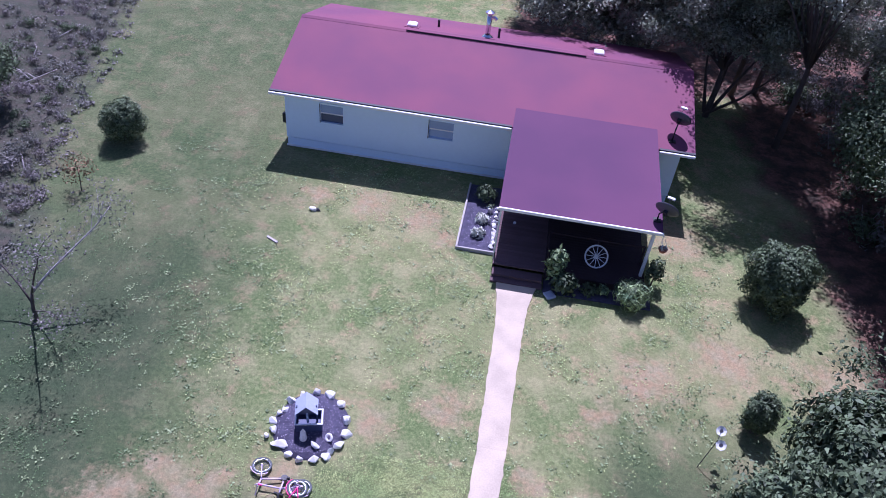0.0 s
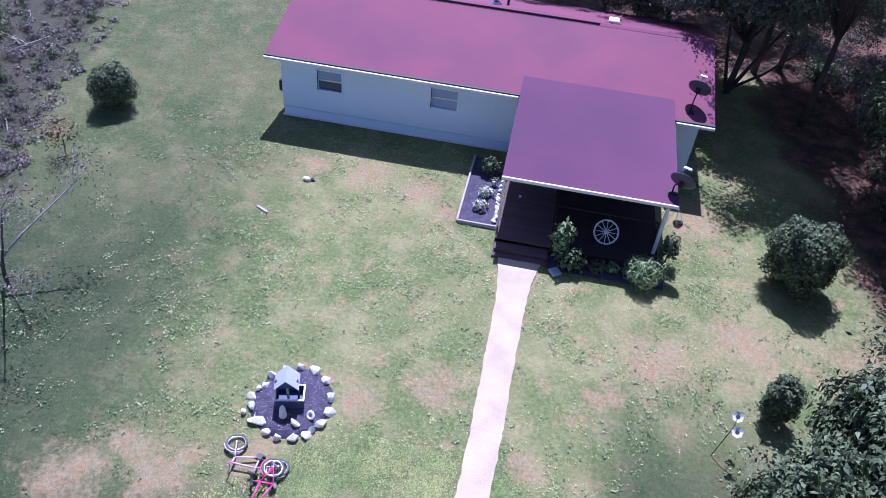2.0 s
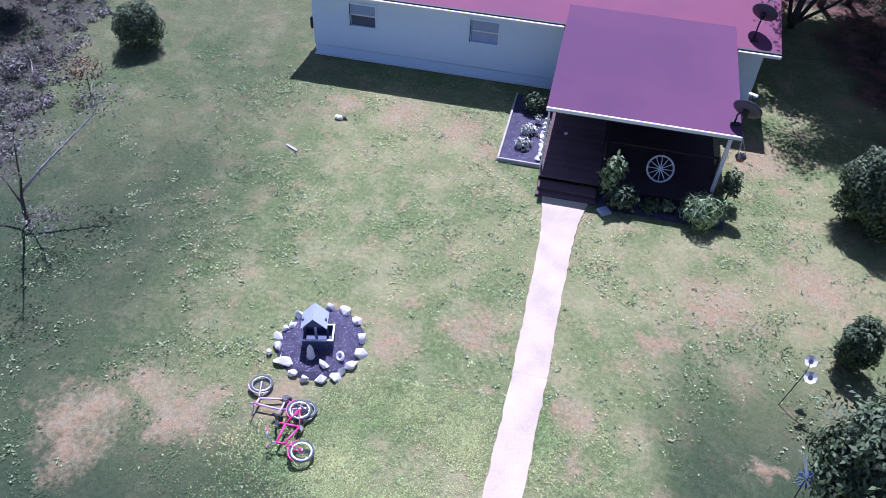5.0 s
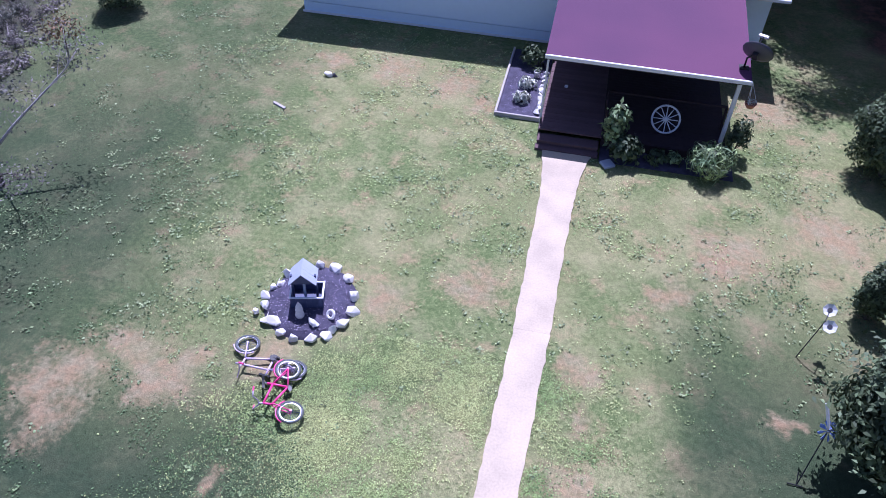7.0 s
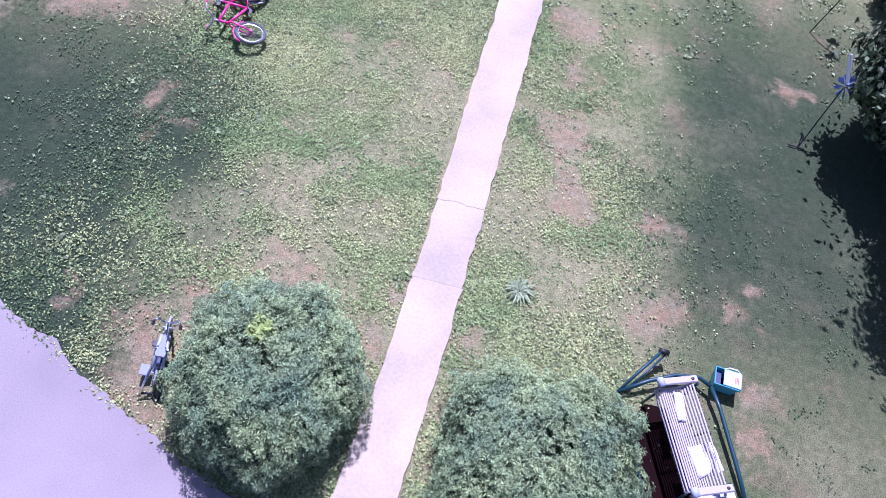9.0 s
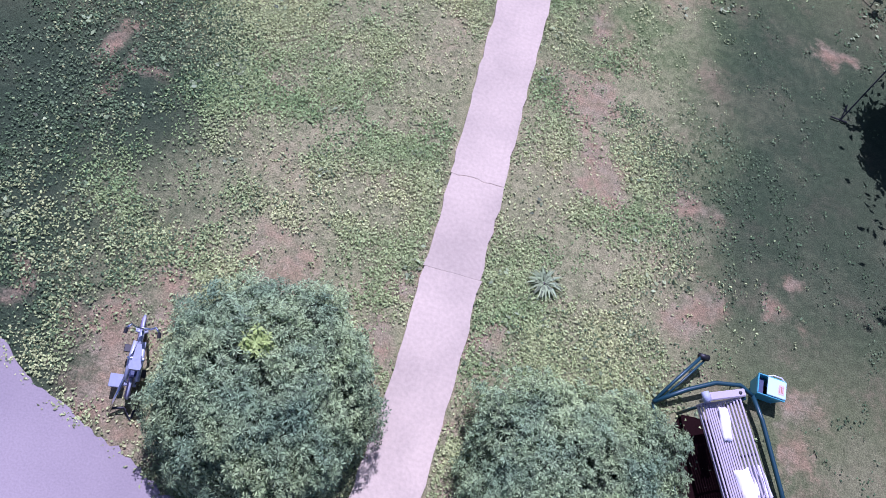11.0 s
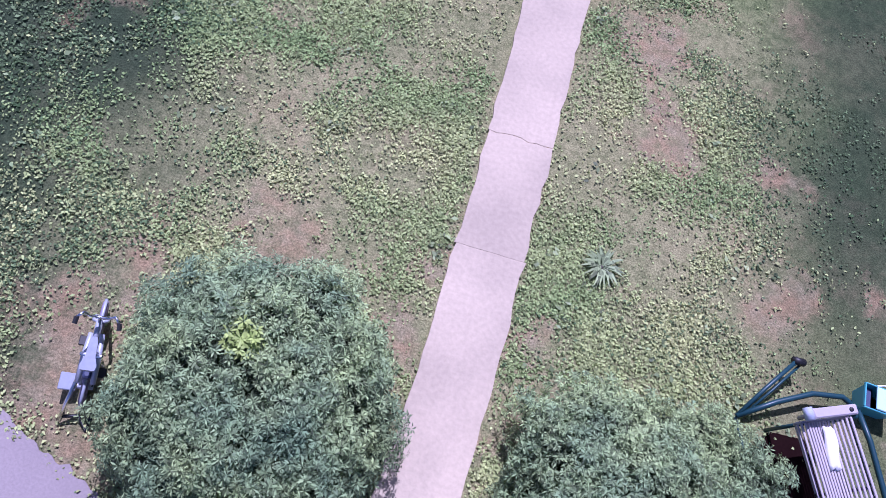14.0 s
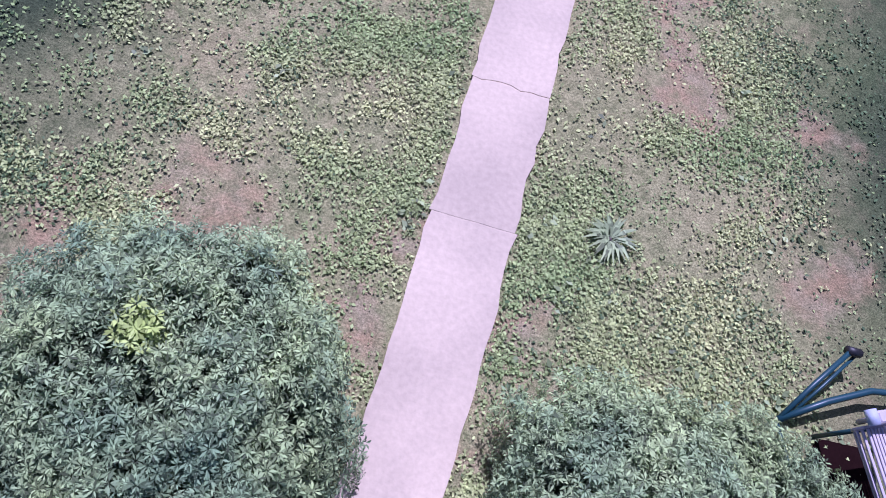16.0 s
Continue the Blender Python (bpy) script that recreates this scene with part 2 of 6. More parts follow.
M_BARK = material("grey-brown bark", (0.1, 0.08, 0.07), 0.95, spread=0.35, grain=22, blotch=4, bump=1.0)
M_PALEBARK = material("pale dead bark", (0.46, 0.42, 0.4), 0.9, spread=0.3, grain=22, blotch=4, bump=0.8)
M_BUSHLEAF = material("blue-green leaf", (0.3, 0.385, 0.165), 0.6, spread=0.25, grain=7, blotch=1.7, tint=(0.165, 0.25, 0.135), island=0.75, bump=0.0, translucent=0.2, spec=0.2)
M_YELLOWLEAF = material("yellow-green leaf", (0.44, 0.56, 0.15), 0.6, spread=0.15, grain=12, island=0.25, bump=0.0, translucent=0.25)
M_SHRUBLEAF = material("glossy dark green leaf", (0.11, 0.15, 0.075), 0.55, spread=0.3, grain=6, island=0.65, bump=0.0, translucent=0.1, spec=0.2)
M_TREELEAF = material("grey-green tree leaf", (0.235, 0.27, 0.17), 0.6, spread=0.2, grain=3, blotch=0.6, tint=(0.29, 0.3, 0.23), island=0.55, bump=0.0, translucent=0.2)
M_BRUSHLEAF = material("grey brushwood leaf", (0.14, 0.147, 0.115), 0.6, spread=0.2, grain=3, blotch=0.5, tint=(0.19, 0.165, 0.16), island=0.4, bump=0.0, translucent=0.15)
M_RUSTLEAF = material("rust-brown leaf", (0.22, 0.13, 0.06), 0.7, spread=0.2, island=0.4, bump=0.0)
M_WEED = material("coarse weed leaf", (0.18, 0.25, 0.11), 0.55, spread=0.25, grain=6, blotch=0.9, tint=(0.3, 0.355, 0.17), island=0.6, bump=0.0, translucent=0.15, spec=0.3)
M_CLOVER = material("clover and lawn weed leaf", (0.25, 0.35, 0.125), 0.6, spread=0.25, grain=6, blotch=0.7, tint=(0.47, 0.505, 0.21), island=0.45, spec=0.15, bump=0.0, translucent=0.15)
M_VIGNETTECLOVER = material("lawn weed leaf darkened for vignetting", (0.08, 0.14, 0.055), 0.6, spread=0.25, grain=6, blotch=0.7, tint=(0.135, 0.195, 0.085), island=0.55, spec=0.15, bump=0.0, translucent=0.15)
M_FLOWER = material("pale green and white leaf", (0.6, 0.62, 0.52), 0.6, spread=0.15, island=0.3, bump=0.0)
M_SLAT = material("pale lilac-grey bench slat", (0.47, 0.42, 0.45), 0.6, spread=0.08, bump=0.0)
M_CLOTH = material("white cloth", (0.85, 0.84, 0.86), 0.9, spread=0.05, grain=15, blotch=6)
M_TUB = material("turquoise plastic", (0.1, 0.44, 0.52), 0.35, spread=0.05, bump=0.0)
M_BLUEPLASTIC = material("sky-blue plastic", (0.25, 0.35, 0.75), 0.4, spread=0.05, bump=0.0)
M_TERRACOTTA = material("terracotta", (0.45, 0.18, 0.11), 0.8, spread=0.15)


# ---------------------------------------------------------------- mesh helpers
def mesh_of(name, verts, faces, mat, smooth=False):
    me = bpy.data.meshes.new(name)
    me.from_pydata([tuple(v) for v in verts], [], [tuple(f) for f in faces])
    me.materials.append(mat)
    if smooth:
        me.shade_smooth()
    return me


def quads(name, v, mat):
    """A mesh of loose quads from an array of shape (count, 4, 3)."""
    v = np.asarray(v, dtype=np.float32)
    k = len(v)
    me = bpy.data.meshes.new(name)
    me.vertices.add(k * 4)
    me.vertices.foreach_set("co", v.ravel())
    me.loops.add(k * 4)
    me.loops.foreach_set("vertex_index", np.arange(k * 4, dtype=np.int32))
    me.polygons.add(k)
    me.polygons.foreach_set("loop_start", np.arange(0, k * 4, 4, dtype=np.int32))
    me.update(calc_edges=True)
    me.materials.append(mat)
    return me


class Solid:
    """Collects boxes, tubes and lathed shapes for one mesh."""

    def __init__(self):
        self.v, self.f = [], []

    def add(self, verts, faces, m=None):
        k = len(self.v)
        self.v += [tuple(m @ Vector(p)) if m else tuple(p) for p in verts]
        self.f += [tuple(i + k for i in f) for f in faces]
        return self

    def box(self, x0, x1, y0, y1, z0, z1, m=None, b=0.0):
        """A box; b chamfers its upright and top edges."""
        if b <= 0:
            vs = [(x, y, z) for z in (z0, z1) for y in (y0, y1) for x in (x0, x1)]
            fs = [(0, 2, 3, 1), (4, 5, 7, 6), (0, 1, 5, 4), (2, 6, 7, 3), (0, 4, 6, 2), (1, 3, 7, 5)]
            return self.add(vs, fs, m)
        def ring(i, z):
            return [(x0 + i, y0 + b, z), (x0 + b, y0 + i, z), (x1 - b, y0 + i, z), (x1 - i, y0 + b, z),
                    (x1 - i, y1 - b, z), (x1 - b, y1 - i, z), (x0 + b, y1 - i, z), (x0 + i, y1 - b, z)]
        vs = ring(0, z0) + ring(0, z1 - b) + [((x - (x0 + x1) / 2) * (1 - 2 * b / (x1 - x0)) + (x0 + x1) / 2,
                                                (y - (y0 + y1) / 2) * (1 - 2 * b / (y1 - y0)) + (y0 + y1) / 2, z1) for x, y, z in ring(0, z1)]
        fs = [tuple(range(7, -1, -1)), tuple(range(16, 24))]
        for r in (0, 8):
            fs += [(r + i, r + (i + 1) % 8, r + 8 + (i + 1) % 8, r + 8 + i) for i in range(8)]
        return self.add(vs, fs, m)

    def tube(self, pts, r, seg=8, r2=None, m=None, closed=False):
        """A round tube along points; r may narrow to r2."""
        pts = [Vector(p) for p in pts]
        n = len(pts)
        rings = []
        ref = None
        for i, p in enumerate(pts):
            a = pts[(i - 1) % n] if closed or i else pts[0]
            z = pts[(i + 1) % n] if closed or i < n - 1 else pts[-1]
            d = (z - a).normalized()
            if ref is None or abs(ref.dot(d)) > 0.98:
                ref = Vector((0, 0, 1)) if abs(d.z) < 0.9 else Vector((1, 0, 0))
            u = (ref - d * ref.dot(d)).normalized()
            ref = u
            w = d.cross(u)
            rad = r if r2 is None else r + (r2 - r) * i / max(1, n - 1)
            rings.append([p + (u * cos(2 * pi * k / seg) + w * sin(2 * pi * k / seg)) * rad for k in range(seg)])
        vs = [q for ring in rings for q in ring]
        fs = []
        for i in range(n if closed else n - 1):
            j = (i + 1) % n
            fs += [(i * seg + k, i * seg + (k + 1) % seg, j * seg + (k + 1) % seg, j * seg + k) for k in range(seg)]
        if not closed:
            fs += [tuple(range(seg - 1, -1, -1)), tuple((n - 1) * seg + k for k in range(seg))]
        return self.add(vs, fs, m)

    def lathe(self, profile, seg=20, m=None):
        """Turns (radius, height) pairs round z."""
        vs = [(r * cos(2 * pi * k / seg), r * sin(2 * pi * k / seg), z) for r, z in profile for k in range(seg)]
        fs = [(i * seg + k, i * seg + (k + 1) % seg, (i + 1) * seg + (k + 1) % seg, (i + 1) * seg + k)
              for i in range(len(profile) - 1) for k in range(seg)]
        return self.add(vs, fs, m)

    def torus(self, R, r, seg=28, side=8, m=None):
        return self.tube([(R * cos(2 * pi * k / seg), R * sin(2 * pi * k / seg), 0) for k in range(seg)], r, side, m=m, closed=True)

    def mesh(self, name, mat, smooth=False):
        return mesh_of(name, self.v, self.f, mat, smooth)


def thing(name, label, category, m=None, group="", kind=""):
    ob = new(name)
    ob.empty_display_size = 0.1
    if m is not None:
        ob.matrix_world = m
    return tagged(ob, label, category, group, kind)


def part(name, shape, mat, parent, label="", smooth=False, m=None):
    """Links a Solid (or a mesh) as one object under a thing or a part."""
    me = shape if isinstance(shape, bpy.types.Mesh) else shape.mesh(name, mat, smooth)
    ob = new(name, me)
    ob.parent = parent
    if m is not None:
        ob.matrix_local = m
    return tagged(ob, label)


def leaf_quads(pos, normal, size, rng, slim=0.5, droop=0.25):
    """Folded leaf blades: at each place one blade of the given length, across its normal. Two quads a blade."""
    k = len(pos)
    rnd = rng.normal(size=(k, 3))
    n = normal / np.linalg.norm(normal, axis=1, keepdims=True)
    a = rnd - n * np.sum(rnd * n, 1, keepdims=True)
    a /= np.linalg.norm(a, axis=1, keepdims=True)
    b = np.cross(n, a)
    s = np.asarray(size).reshape(-1, 1)
    tip = pos + a * s - n * s * droop
    mid_l = pos + a * s * 0.45 + b * s * slim * 0.5 + n * s * 0.06
    mid_r = pos + a * s * 0.45 - b * s * slim * 0.5 + n * s * 0.06
    return np.stack([pos, mid_r, tip, mid_l], 1)


# ---------------------------------------------------------------- ground
def build_ground():
    def steps(a, z, n):
        return [a + (z - a) * i / n for i in range(n + 1)]
    xs = sorted(set([-300, -150, -80, -45, 45, 80, 150, 300] + steps(-28, 28, 56)))
    ys = sorted(set([-300, -150, -80, -45, 60, 80, 150, 300] + steps(-26, 40, 66)))
    vs = []
    for y in ys:
        for x in xs:
            h = 0.0
            inside = (-14 < x < 9.5 and y < 7) or (-9.6 < x < 6.8 and -0.5 < y < 15) or (-1.2 < x < 1.8 and y < 1) or (x < 0 and y < -12.5)
            if abs(x) < 28 and -26 < y < 40 and not inside:
                h = 0.05 * (noise.noise(Vector((x * 0.45, y * 0.45, 3.0)))) - 0.02
            vs.append((x, y, h))
    w = len(xs)
    fs = [(j * w + i, j * w + i + 1, (j + 1) * w + i + 1, (j + 1) * w + i) for j in range(len(ys) - 1) for i in range(w - 1)]
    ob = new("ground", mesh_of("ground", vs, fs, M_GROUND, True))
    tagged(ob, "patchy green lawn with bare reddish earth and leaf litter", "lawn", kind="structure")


build_ground()


# ---------------------------------------------------------------- driveway
def build_drive():
    edge = [(-9.5, -13.0), (-7.2, -13.5), (-5.2, -14.28), (-4.3, -14.62), (-3.5, -15.0), (-3.0, -15.3), (-2.4, -15.57), (-1.5, -15.86),
            (-0.5, -16.05), (0.9, -16.02), (3.0, -16.3), (8.0, -17.2), (8.0, -26), (-12, -26), (-12, -13.0)]
    pts = []
    for i in range(len(edge)):
        a, z = Vector(edge[i]), Vector(edge[(i + 1) % len(edge)])
        k = 16 if i < 11 else 1
        for j in range(k):
            q = a.lerp(z, j / k)
            if i < 11:
                q += Vector((0, 0.1 * noise.noise(Vector((q.x * 2.3, q.y * 2.3, 1.0))) + 0.05 * noise.noise(Vector((q.x * 9.0, q.y * 9.0, 4.0)))))
            pts.append((q.x, q.y))
    n = len(pts)
    vs = [(x, y, -0.1) for x, y in pts] + [(x, y, 0.022) for x, y in pts] 
    fs = [tuple(range(n, 2 * n))] + [(i, (i + 1) % n, n + (i + 1) % n, n + i) for i in range(n)]
    bm = bmesh.new()
    bv = [bm.verts.new(v) for v in vs]
    for f in fs:
        bm.faces.new([bv[i] for i in f])
    bmesh.ops.recalc_face_normals(bm, faces=bm.faces)
    me = bpy.data.meshes.new("driveway")
    bm.to_mesh(me)
    me.materials.append(M_DRIVE)
    tagged(new("driveway", me), "worn pale grey paved driveway with ragged edge", "driveway", kind="structure")


build_drive()


# ---------------------------------------------------------------- garden path of concrete slabs
JOINTS = [0.4, -4.24, -5.98, -7.4, -11.19, -12.56, -16.5]


def build_path():
    path = thing("pavement", "pale pinkish concrete garden path of cracked slabs", "path", kind="structure")
    rng = random.Random(4)
    ys = (-17.5, -15.0, -14.3, -13.7, -12.8, -12.0, -11.0, -10.0, -8.6, -7.2, -6.0, -4.0, -2.0, -0.8, 0.0, 0.4)
    west = (-0.4, -0.25, -0.16, -0.14, -0.12, -0.07, -0.05, -0.03, 0.0, 0.05, 0.07, 0.07, 0.07, 0.04, -0.06, -0.1)
    east = (0.4, 0.47, 0.53, 0.57, 0.6, 0.63, 0.66, 0.7, 0.75, 0.8, 0.84, 0.87, 0.92, 0.98, 1.1, 1.24)

    def sides(y):
        return float(np.interp(y, ys, west)), float(np.interp(y, ys, east))

    for a, z in zip(JOINTS, JOINTS[1:]):
        ga, gz = (0.003 if q == -11.19 else 0.0005 for q in (a, z))
        top, bottom = a - ga, z + gz
        n = max(8, int((top - bottom) / 0.16))
        left, right = [], []
        for i in range(n + 1):
            y = top + (bottom - top) * i / n
            l, r = sides(y)
            left.append((l + rng.uniform(-0.016, 0.016) + 0.02 * noise.noise(Vector((y * 1.7, 0, 5))), y))
            right.append((r + rng.uniform(-0.016, 0.016) + 0.02 * noise.noise(Vector((y * 1.7, 0, 9))), y))
        tilt = rng.uniform(-0.002, 0.002)
        lift = 0.045 + rng.uniform(-0.001, 0.002)
        s = Solid()
        def end(q, y):
            rough = random.Random(int(-q * 100))
            wild = 0.02 if q == -11.19 else 0.003
            l, r = sides(y)
            return [(l + (r - l) * j / 8, y + rough.uniform(-wild, wild)) for j in range(1, 8)]

        ring = left + end(z, bottom) + right[::-1] + end(a, top)[::-1]
        c = Vector(((sides(a)[0] + sides(a)[1]) / 2, (top + bottom) / 2))
        k = len(ring)
        low = [(x, y, -0.12) for x, y in ring]
        high = [(x, y, lift - 0.0015 + tilt * (x - 0.4)) for x, y in ring]
        inner = [(x + (c.x - x) * 0.03, y + (c.y - y) * 0.006, lift + tilt * (x - 0.4)) for x, y in ring]
        fs = [(i, high_i, (i + 1) % k + k, (i + 1) % k) for i in range(k) for high_i in (i + k,)]
        fs += [(k + i, 2 * k + i, 2 * k + (i + 1) % k, k + (i + 1) % k) for i in range(k)]
        fs.append(tuple(range(2 * k, 3 * k)))
        s.add(low + high + inner, fs)
        part("slab", s, M_CONCRETE, path)


build_path()

# ---------------------------------------------------------------- house
WALL_Y, BACK_Y, WX0, WX1 = 6.33, 14.1, -9.05, 5.75
EAVE_Y, EAVE_Z, RIDGE_Y, RIDGE_Z, RX0, RX1 = 6.0, 2.55, 10.2, 3.72, -9.5, 6.15
SLOPE = (RIDGE_Z - EAVE_Z) / (RIDGE_Y - EAVE_Y)


def roof_z(y):
    return RIDGE_Z - abs(y - RIDGE_Y) * SLOPE


def wall_with_openings(x0, x1, z0, z1, y, thick, holes):
    """An upright wall along x with rectangular holes (x0, x1, z0, z1)."""
    s = Solid()
    xs = sorted({x0, x1, *[h[0] for h in holes], *[h[1] for h in holes]})
    zs = sorted({z0, z1, *[h[2] for h in holes], *[h[3] for h in holes]})
    for a, b in zip(xs, xs[1:]):
        run = None
        for c, d in zip(zs, zs[1:]):
            solid = not any(h[0] <= a and b <= h[1] and h[2] <= c and d <= h[3] for h in holes)
            if solid:
                run = (run[0], d) if run else (c, d)
            if run and (not solid or d == z1):
                s.box(a, b, y, y + thick, run[0], run[1])
                run = None
    return s


WINDOWS = [(-7.68, -6.77, 1.3, 2.1), (-3.5, -2.54, 1.34, 2.14), (2.6, 3.5, 1.25, 2.1)]
DOOR = (0.35, 1.25, 0.42, 2.38)


def build_house():
    house = thing("house", "long low pale blue house with burgundy gable roof and porch", "house")
    holes = WINDOWS + [DOOR]
    part("wall", wall_with_openings(WX0, WX1, 0.42, EAVE_Z + 0.02, WALL_Y, 0.14, holes), M_SIDING, house, "pale blue vinyl front wall in shade")
    # lap siding: low ridges along the front
    laps = Solid()
    z = 0.45
    while z < EAVE_Z - 0.06:
        xs = [WX0, WX1]
        spans = [(WX0, WX1)]
        for h in holes:
            if h[2] - 0.09 < z < h[3] + 0.09:
                spans = [q for a, b in spans for q in ((a, min(b, h[0] - 0.08)), (max(a, h[1] + 0.08), b)) if q[1] - q[0] > 0.02]
        for a, b in spans:
            laps.add([(a, WALL_Y - 0.001, z), (b, WALL_Y - 0.001, z), (b, WALL_Y - 0.012, z), (a, WALL_Y - 0.012, z),
                      (a, WALL_Y - 0.001, z + 0.11), (b, WALL_Y - 0.001, z + 0.11)], [(0, 1, 2, 3), (3, 2, 5, 4), (0, 3, 4), (1, 5, 2)])
        z += 0.115
    part("siding", laps, M_SIDING, house)
    part("skirting", Solid().box(WX0 + 0.03, WX1 - 0.03, WALL_Y + 0.004, WALL_Y + 0.12, -0.1, 0.40), M_SIDING, house, "pale skirting under the wall")
    part("ledge", Solid().box(WX0 - 0.02, WX1 + 0.02, WALL_Y - 0.03, WALL_Y + 0.003, 0.02, 0.09), M_WHITE, house, "white strip at the foot of the wall")
    for x in (WX0, WX1 - 0.14):
        s = Solid().box(x, x + 0.14, WALL_Y + 0.143, BACK_Y, -0.1, EAVE_Z)
        prof = [(WALL_Y + 0.143, EAVE_Z + 0.003), (BACK_Y, EAVE_Z + 0.003), (RIDGE_Y, RIDGE_Z - 0.12)]
        s.add([(x, a, b) for a, b in prof] + [(x + 0.14, a, b) for a, b in prof], [(0, 2, 1), (3, 4, 5), (0, 1, 4, 3), (1, 2, 5, 4), (2, 0, 3, 5)])
        part("wall", s, M_SIDING, house)
    part("wall", Solid().box(WX0, WX1, BACK_Y + 0.003, BACK_Y + 0.14, -0.1, EAVE_Z), M_SIDING, house)
    # roof: two slopes with courses of shingles
    for sign in (-1, 1):
        s = Solid()
        far = RIDGE_Y - EAVE_Y
        rows_n = 6
        vs = [(x, RIDGE_Y + sign * far * (1 - i / rows_n), RIDGE_Z - far * (1 - i / rows_n) * SLOPE + 0.004 * noise.noise(Vector((x, i * 1.7, 0)))) for i in range(rows_n + 1) for x in [RX0 + (RX1 - RX0) * j / 12 for j in range(13)]]
        for i in range(rows_n):
            for j in range(12):
                q = (i * 13 + j, i * 13 + j + 1, (i + 1) * 13 + j + 1, (i + 1) * 13 + j)
                s.f.append(q if sign < 0 else q[::-1])
        s.v += vs
        t = 0.1
        y0 = RIDGE_Y + sign * far
        s.add([(RX0, y0, EAVE_Z - 0.02), (RX1, y0, EAVE_Z - 0.02), (RX1, RIDGE_Y, RIDGE_Z - 0.02), (RX0, RIDGE_Y, RIDGE_Z - 0.02),
               (RX0, y0, EAVE_Z - t), (RX1, y0, EAVE_Z - t), (RX1, RIDGE_Y, RIDGE_Z - t), (RX0, RIDGE_Y, RIDGE_Z - t)],
              [(4, 7, 6, 5), (0, 4, 5, 1), (0, 3, 7, 4), (1, 5, 6, 2)])
        part("roof", s, M_ROOF, house, "burgundy shingled roof slope")
    s = Solid()
    s.add([(RX0, RIDGE_Y - 0.14, RIDGE_Z - 0.03), (RX1, RIDGE_Y - 0.14, RIDGE_Z - 0.03), (RX1, RIDGE_Y, RIDGE_Z + 0.025), (RX0, RIDGE_Y, RIDGE_Z + 0.025),
           (RX1, RIDGE_Y + 0.14, RIDGE_Z - 0.03), (RX0, RIDGE_Y + 0.14, RIDGE_Z - 0.03)], [(0, 1, 2, 3), (3, 2, 4, 5)])
    part("ridge_cap", s, M_ROOF, house)
    s = Solid().box(-5.2, 1.95, RIDGE_Y - 0.1, RIDGE_Y + 0.1, RIDGE_Z - 0.03, RIDGE_Z + 0.035, b=0.012)
    part("ridge_vent", s, M_DARKTRIM, house, "long black ridge vent")
    s = Solid().box(-5.22, 1.97, RIDGE_Y - 0.09, RIDGE_Y + 0.14, RIDGE_Z + 0.036, RIDGE_Z + 0.055, b=0.01)
    part("ridge_vent_cap", s, M_ROOF, house)
    # gutters and fascia
    for a, b in ((RX0, -0.44), (4.88, RX1)):
        part("gutter", Solid().box(a, b, EAVE_Y - 0.15, EAVE_Y - 0.06, EAVE_Z - 0.1, EAVE_Z - 0.012, b=0.012), M_WHITE, house, "white gutter along the eave")
        part("drip_edge", Solid().box(a, b, EAVE_Y - 0.058, EAVE_Y + 0.05, EAVE_Z - 0.1, EAVE_Z + 0.03), M_DARKTRIM, house, "dark drip edge")
        part("soffit", Solid().box(a, b, EAVE_Y, WALL_Y - 0.015, EAVE_Z - 0.13, EAVE_Z - 0.105), M_WHITE, house)
    # windows
    for k, (a, b, c, d) in enumerate(WINDOWS):
        w = part("window", Solid().box(a + 0.02, b - 0.02, WALL_Y + 0.06, WALL_Y + 0.07, c + 0.02, (c + d) / 2), M_NIGHT if k != 1 else M_SKYPANE, house, "sash window with a dark lower half")
        fr = Solid()
        f = 0.05
        fr.box(a - f, a + 0.02, WALL_Y - 0.03, WALL_Y + 0.1, c - f, d + f).box(b - 0.02, b + f, WALL_Y - 0.03, WALL_Y + 0.1, c - f, d + f)
        fr.box(a + 0.022, b - 0.022, WALL_Y - 0.03, WALL_Y + 0.1, d - 0.02, d + f).box(a + 0.022, b - 0.022, WALL_Y - 0.035, WALL_Y + 0.1, c - f, c + 0.02)
        part("frame", fr, M_SIDING, w)
        part("meeting_rail", Solid().box(a + 0.022, b - 0.022, WALL_Y + 0.01, WALL_Y + 0.058, (c + d) / 2 - 0.02, (c + d) / 2 + 0.025), M_WHITE, w)
        part("pane", Solid().box(a + 0.022, b - 0.022, WALL_Y + 0.03, WALL_Y + 0.04, (c + d) / 2 + 0.027, d - 0.022), M_SKYPANE, w)
        # thin dark strip on the left jamb, drawn as its line of shade
        part("shade_line", Solid().box(a - 0.015, a + 0.012, WALL_Y - 0.04, WALL_Y - 0.031, c, d), M_DARKTRIM, w)
    a, b, c, d = DOOR
    dr = part("door", Solid().box(a + 0.03, b - 0.03, WALL_Y + 0.03, WALL_Y + 0.08, c + 0.01, d - 0.03), M_REDDOOR, house, "dark red front door under the porch")
    fr = Solid().box(a - 0.06, a + 0.027, WALL_Y - 0.03, WALL_Y + 0.1, c, d + 0.06).box(b - 0.027, b + 0.06, WALL_Y - 0.03, WALL_Y + 0.1, c, d + 0.06).box(a + 0.03, b - 0.03, WALL_Y - 0.03, WALL_Y + 0.1, d - 0.027, d + 0.06)
    part("door_frame", fr, M_WHITE, dr)
    part("door_handle", Solid().lathe([(0, 0), (0.03, 0.01), (0.035, 0.04), (0, 0.06)], 10, pose(b - 0.12, WALL_Y + 0.03, 1.4, 90)), M_CHROME, dr)
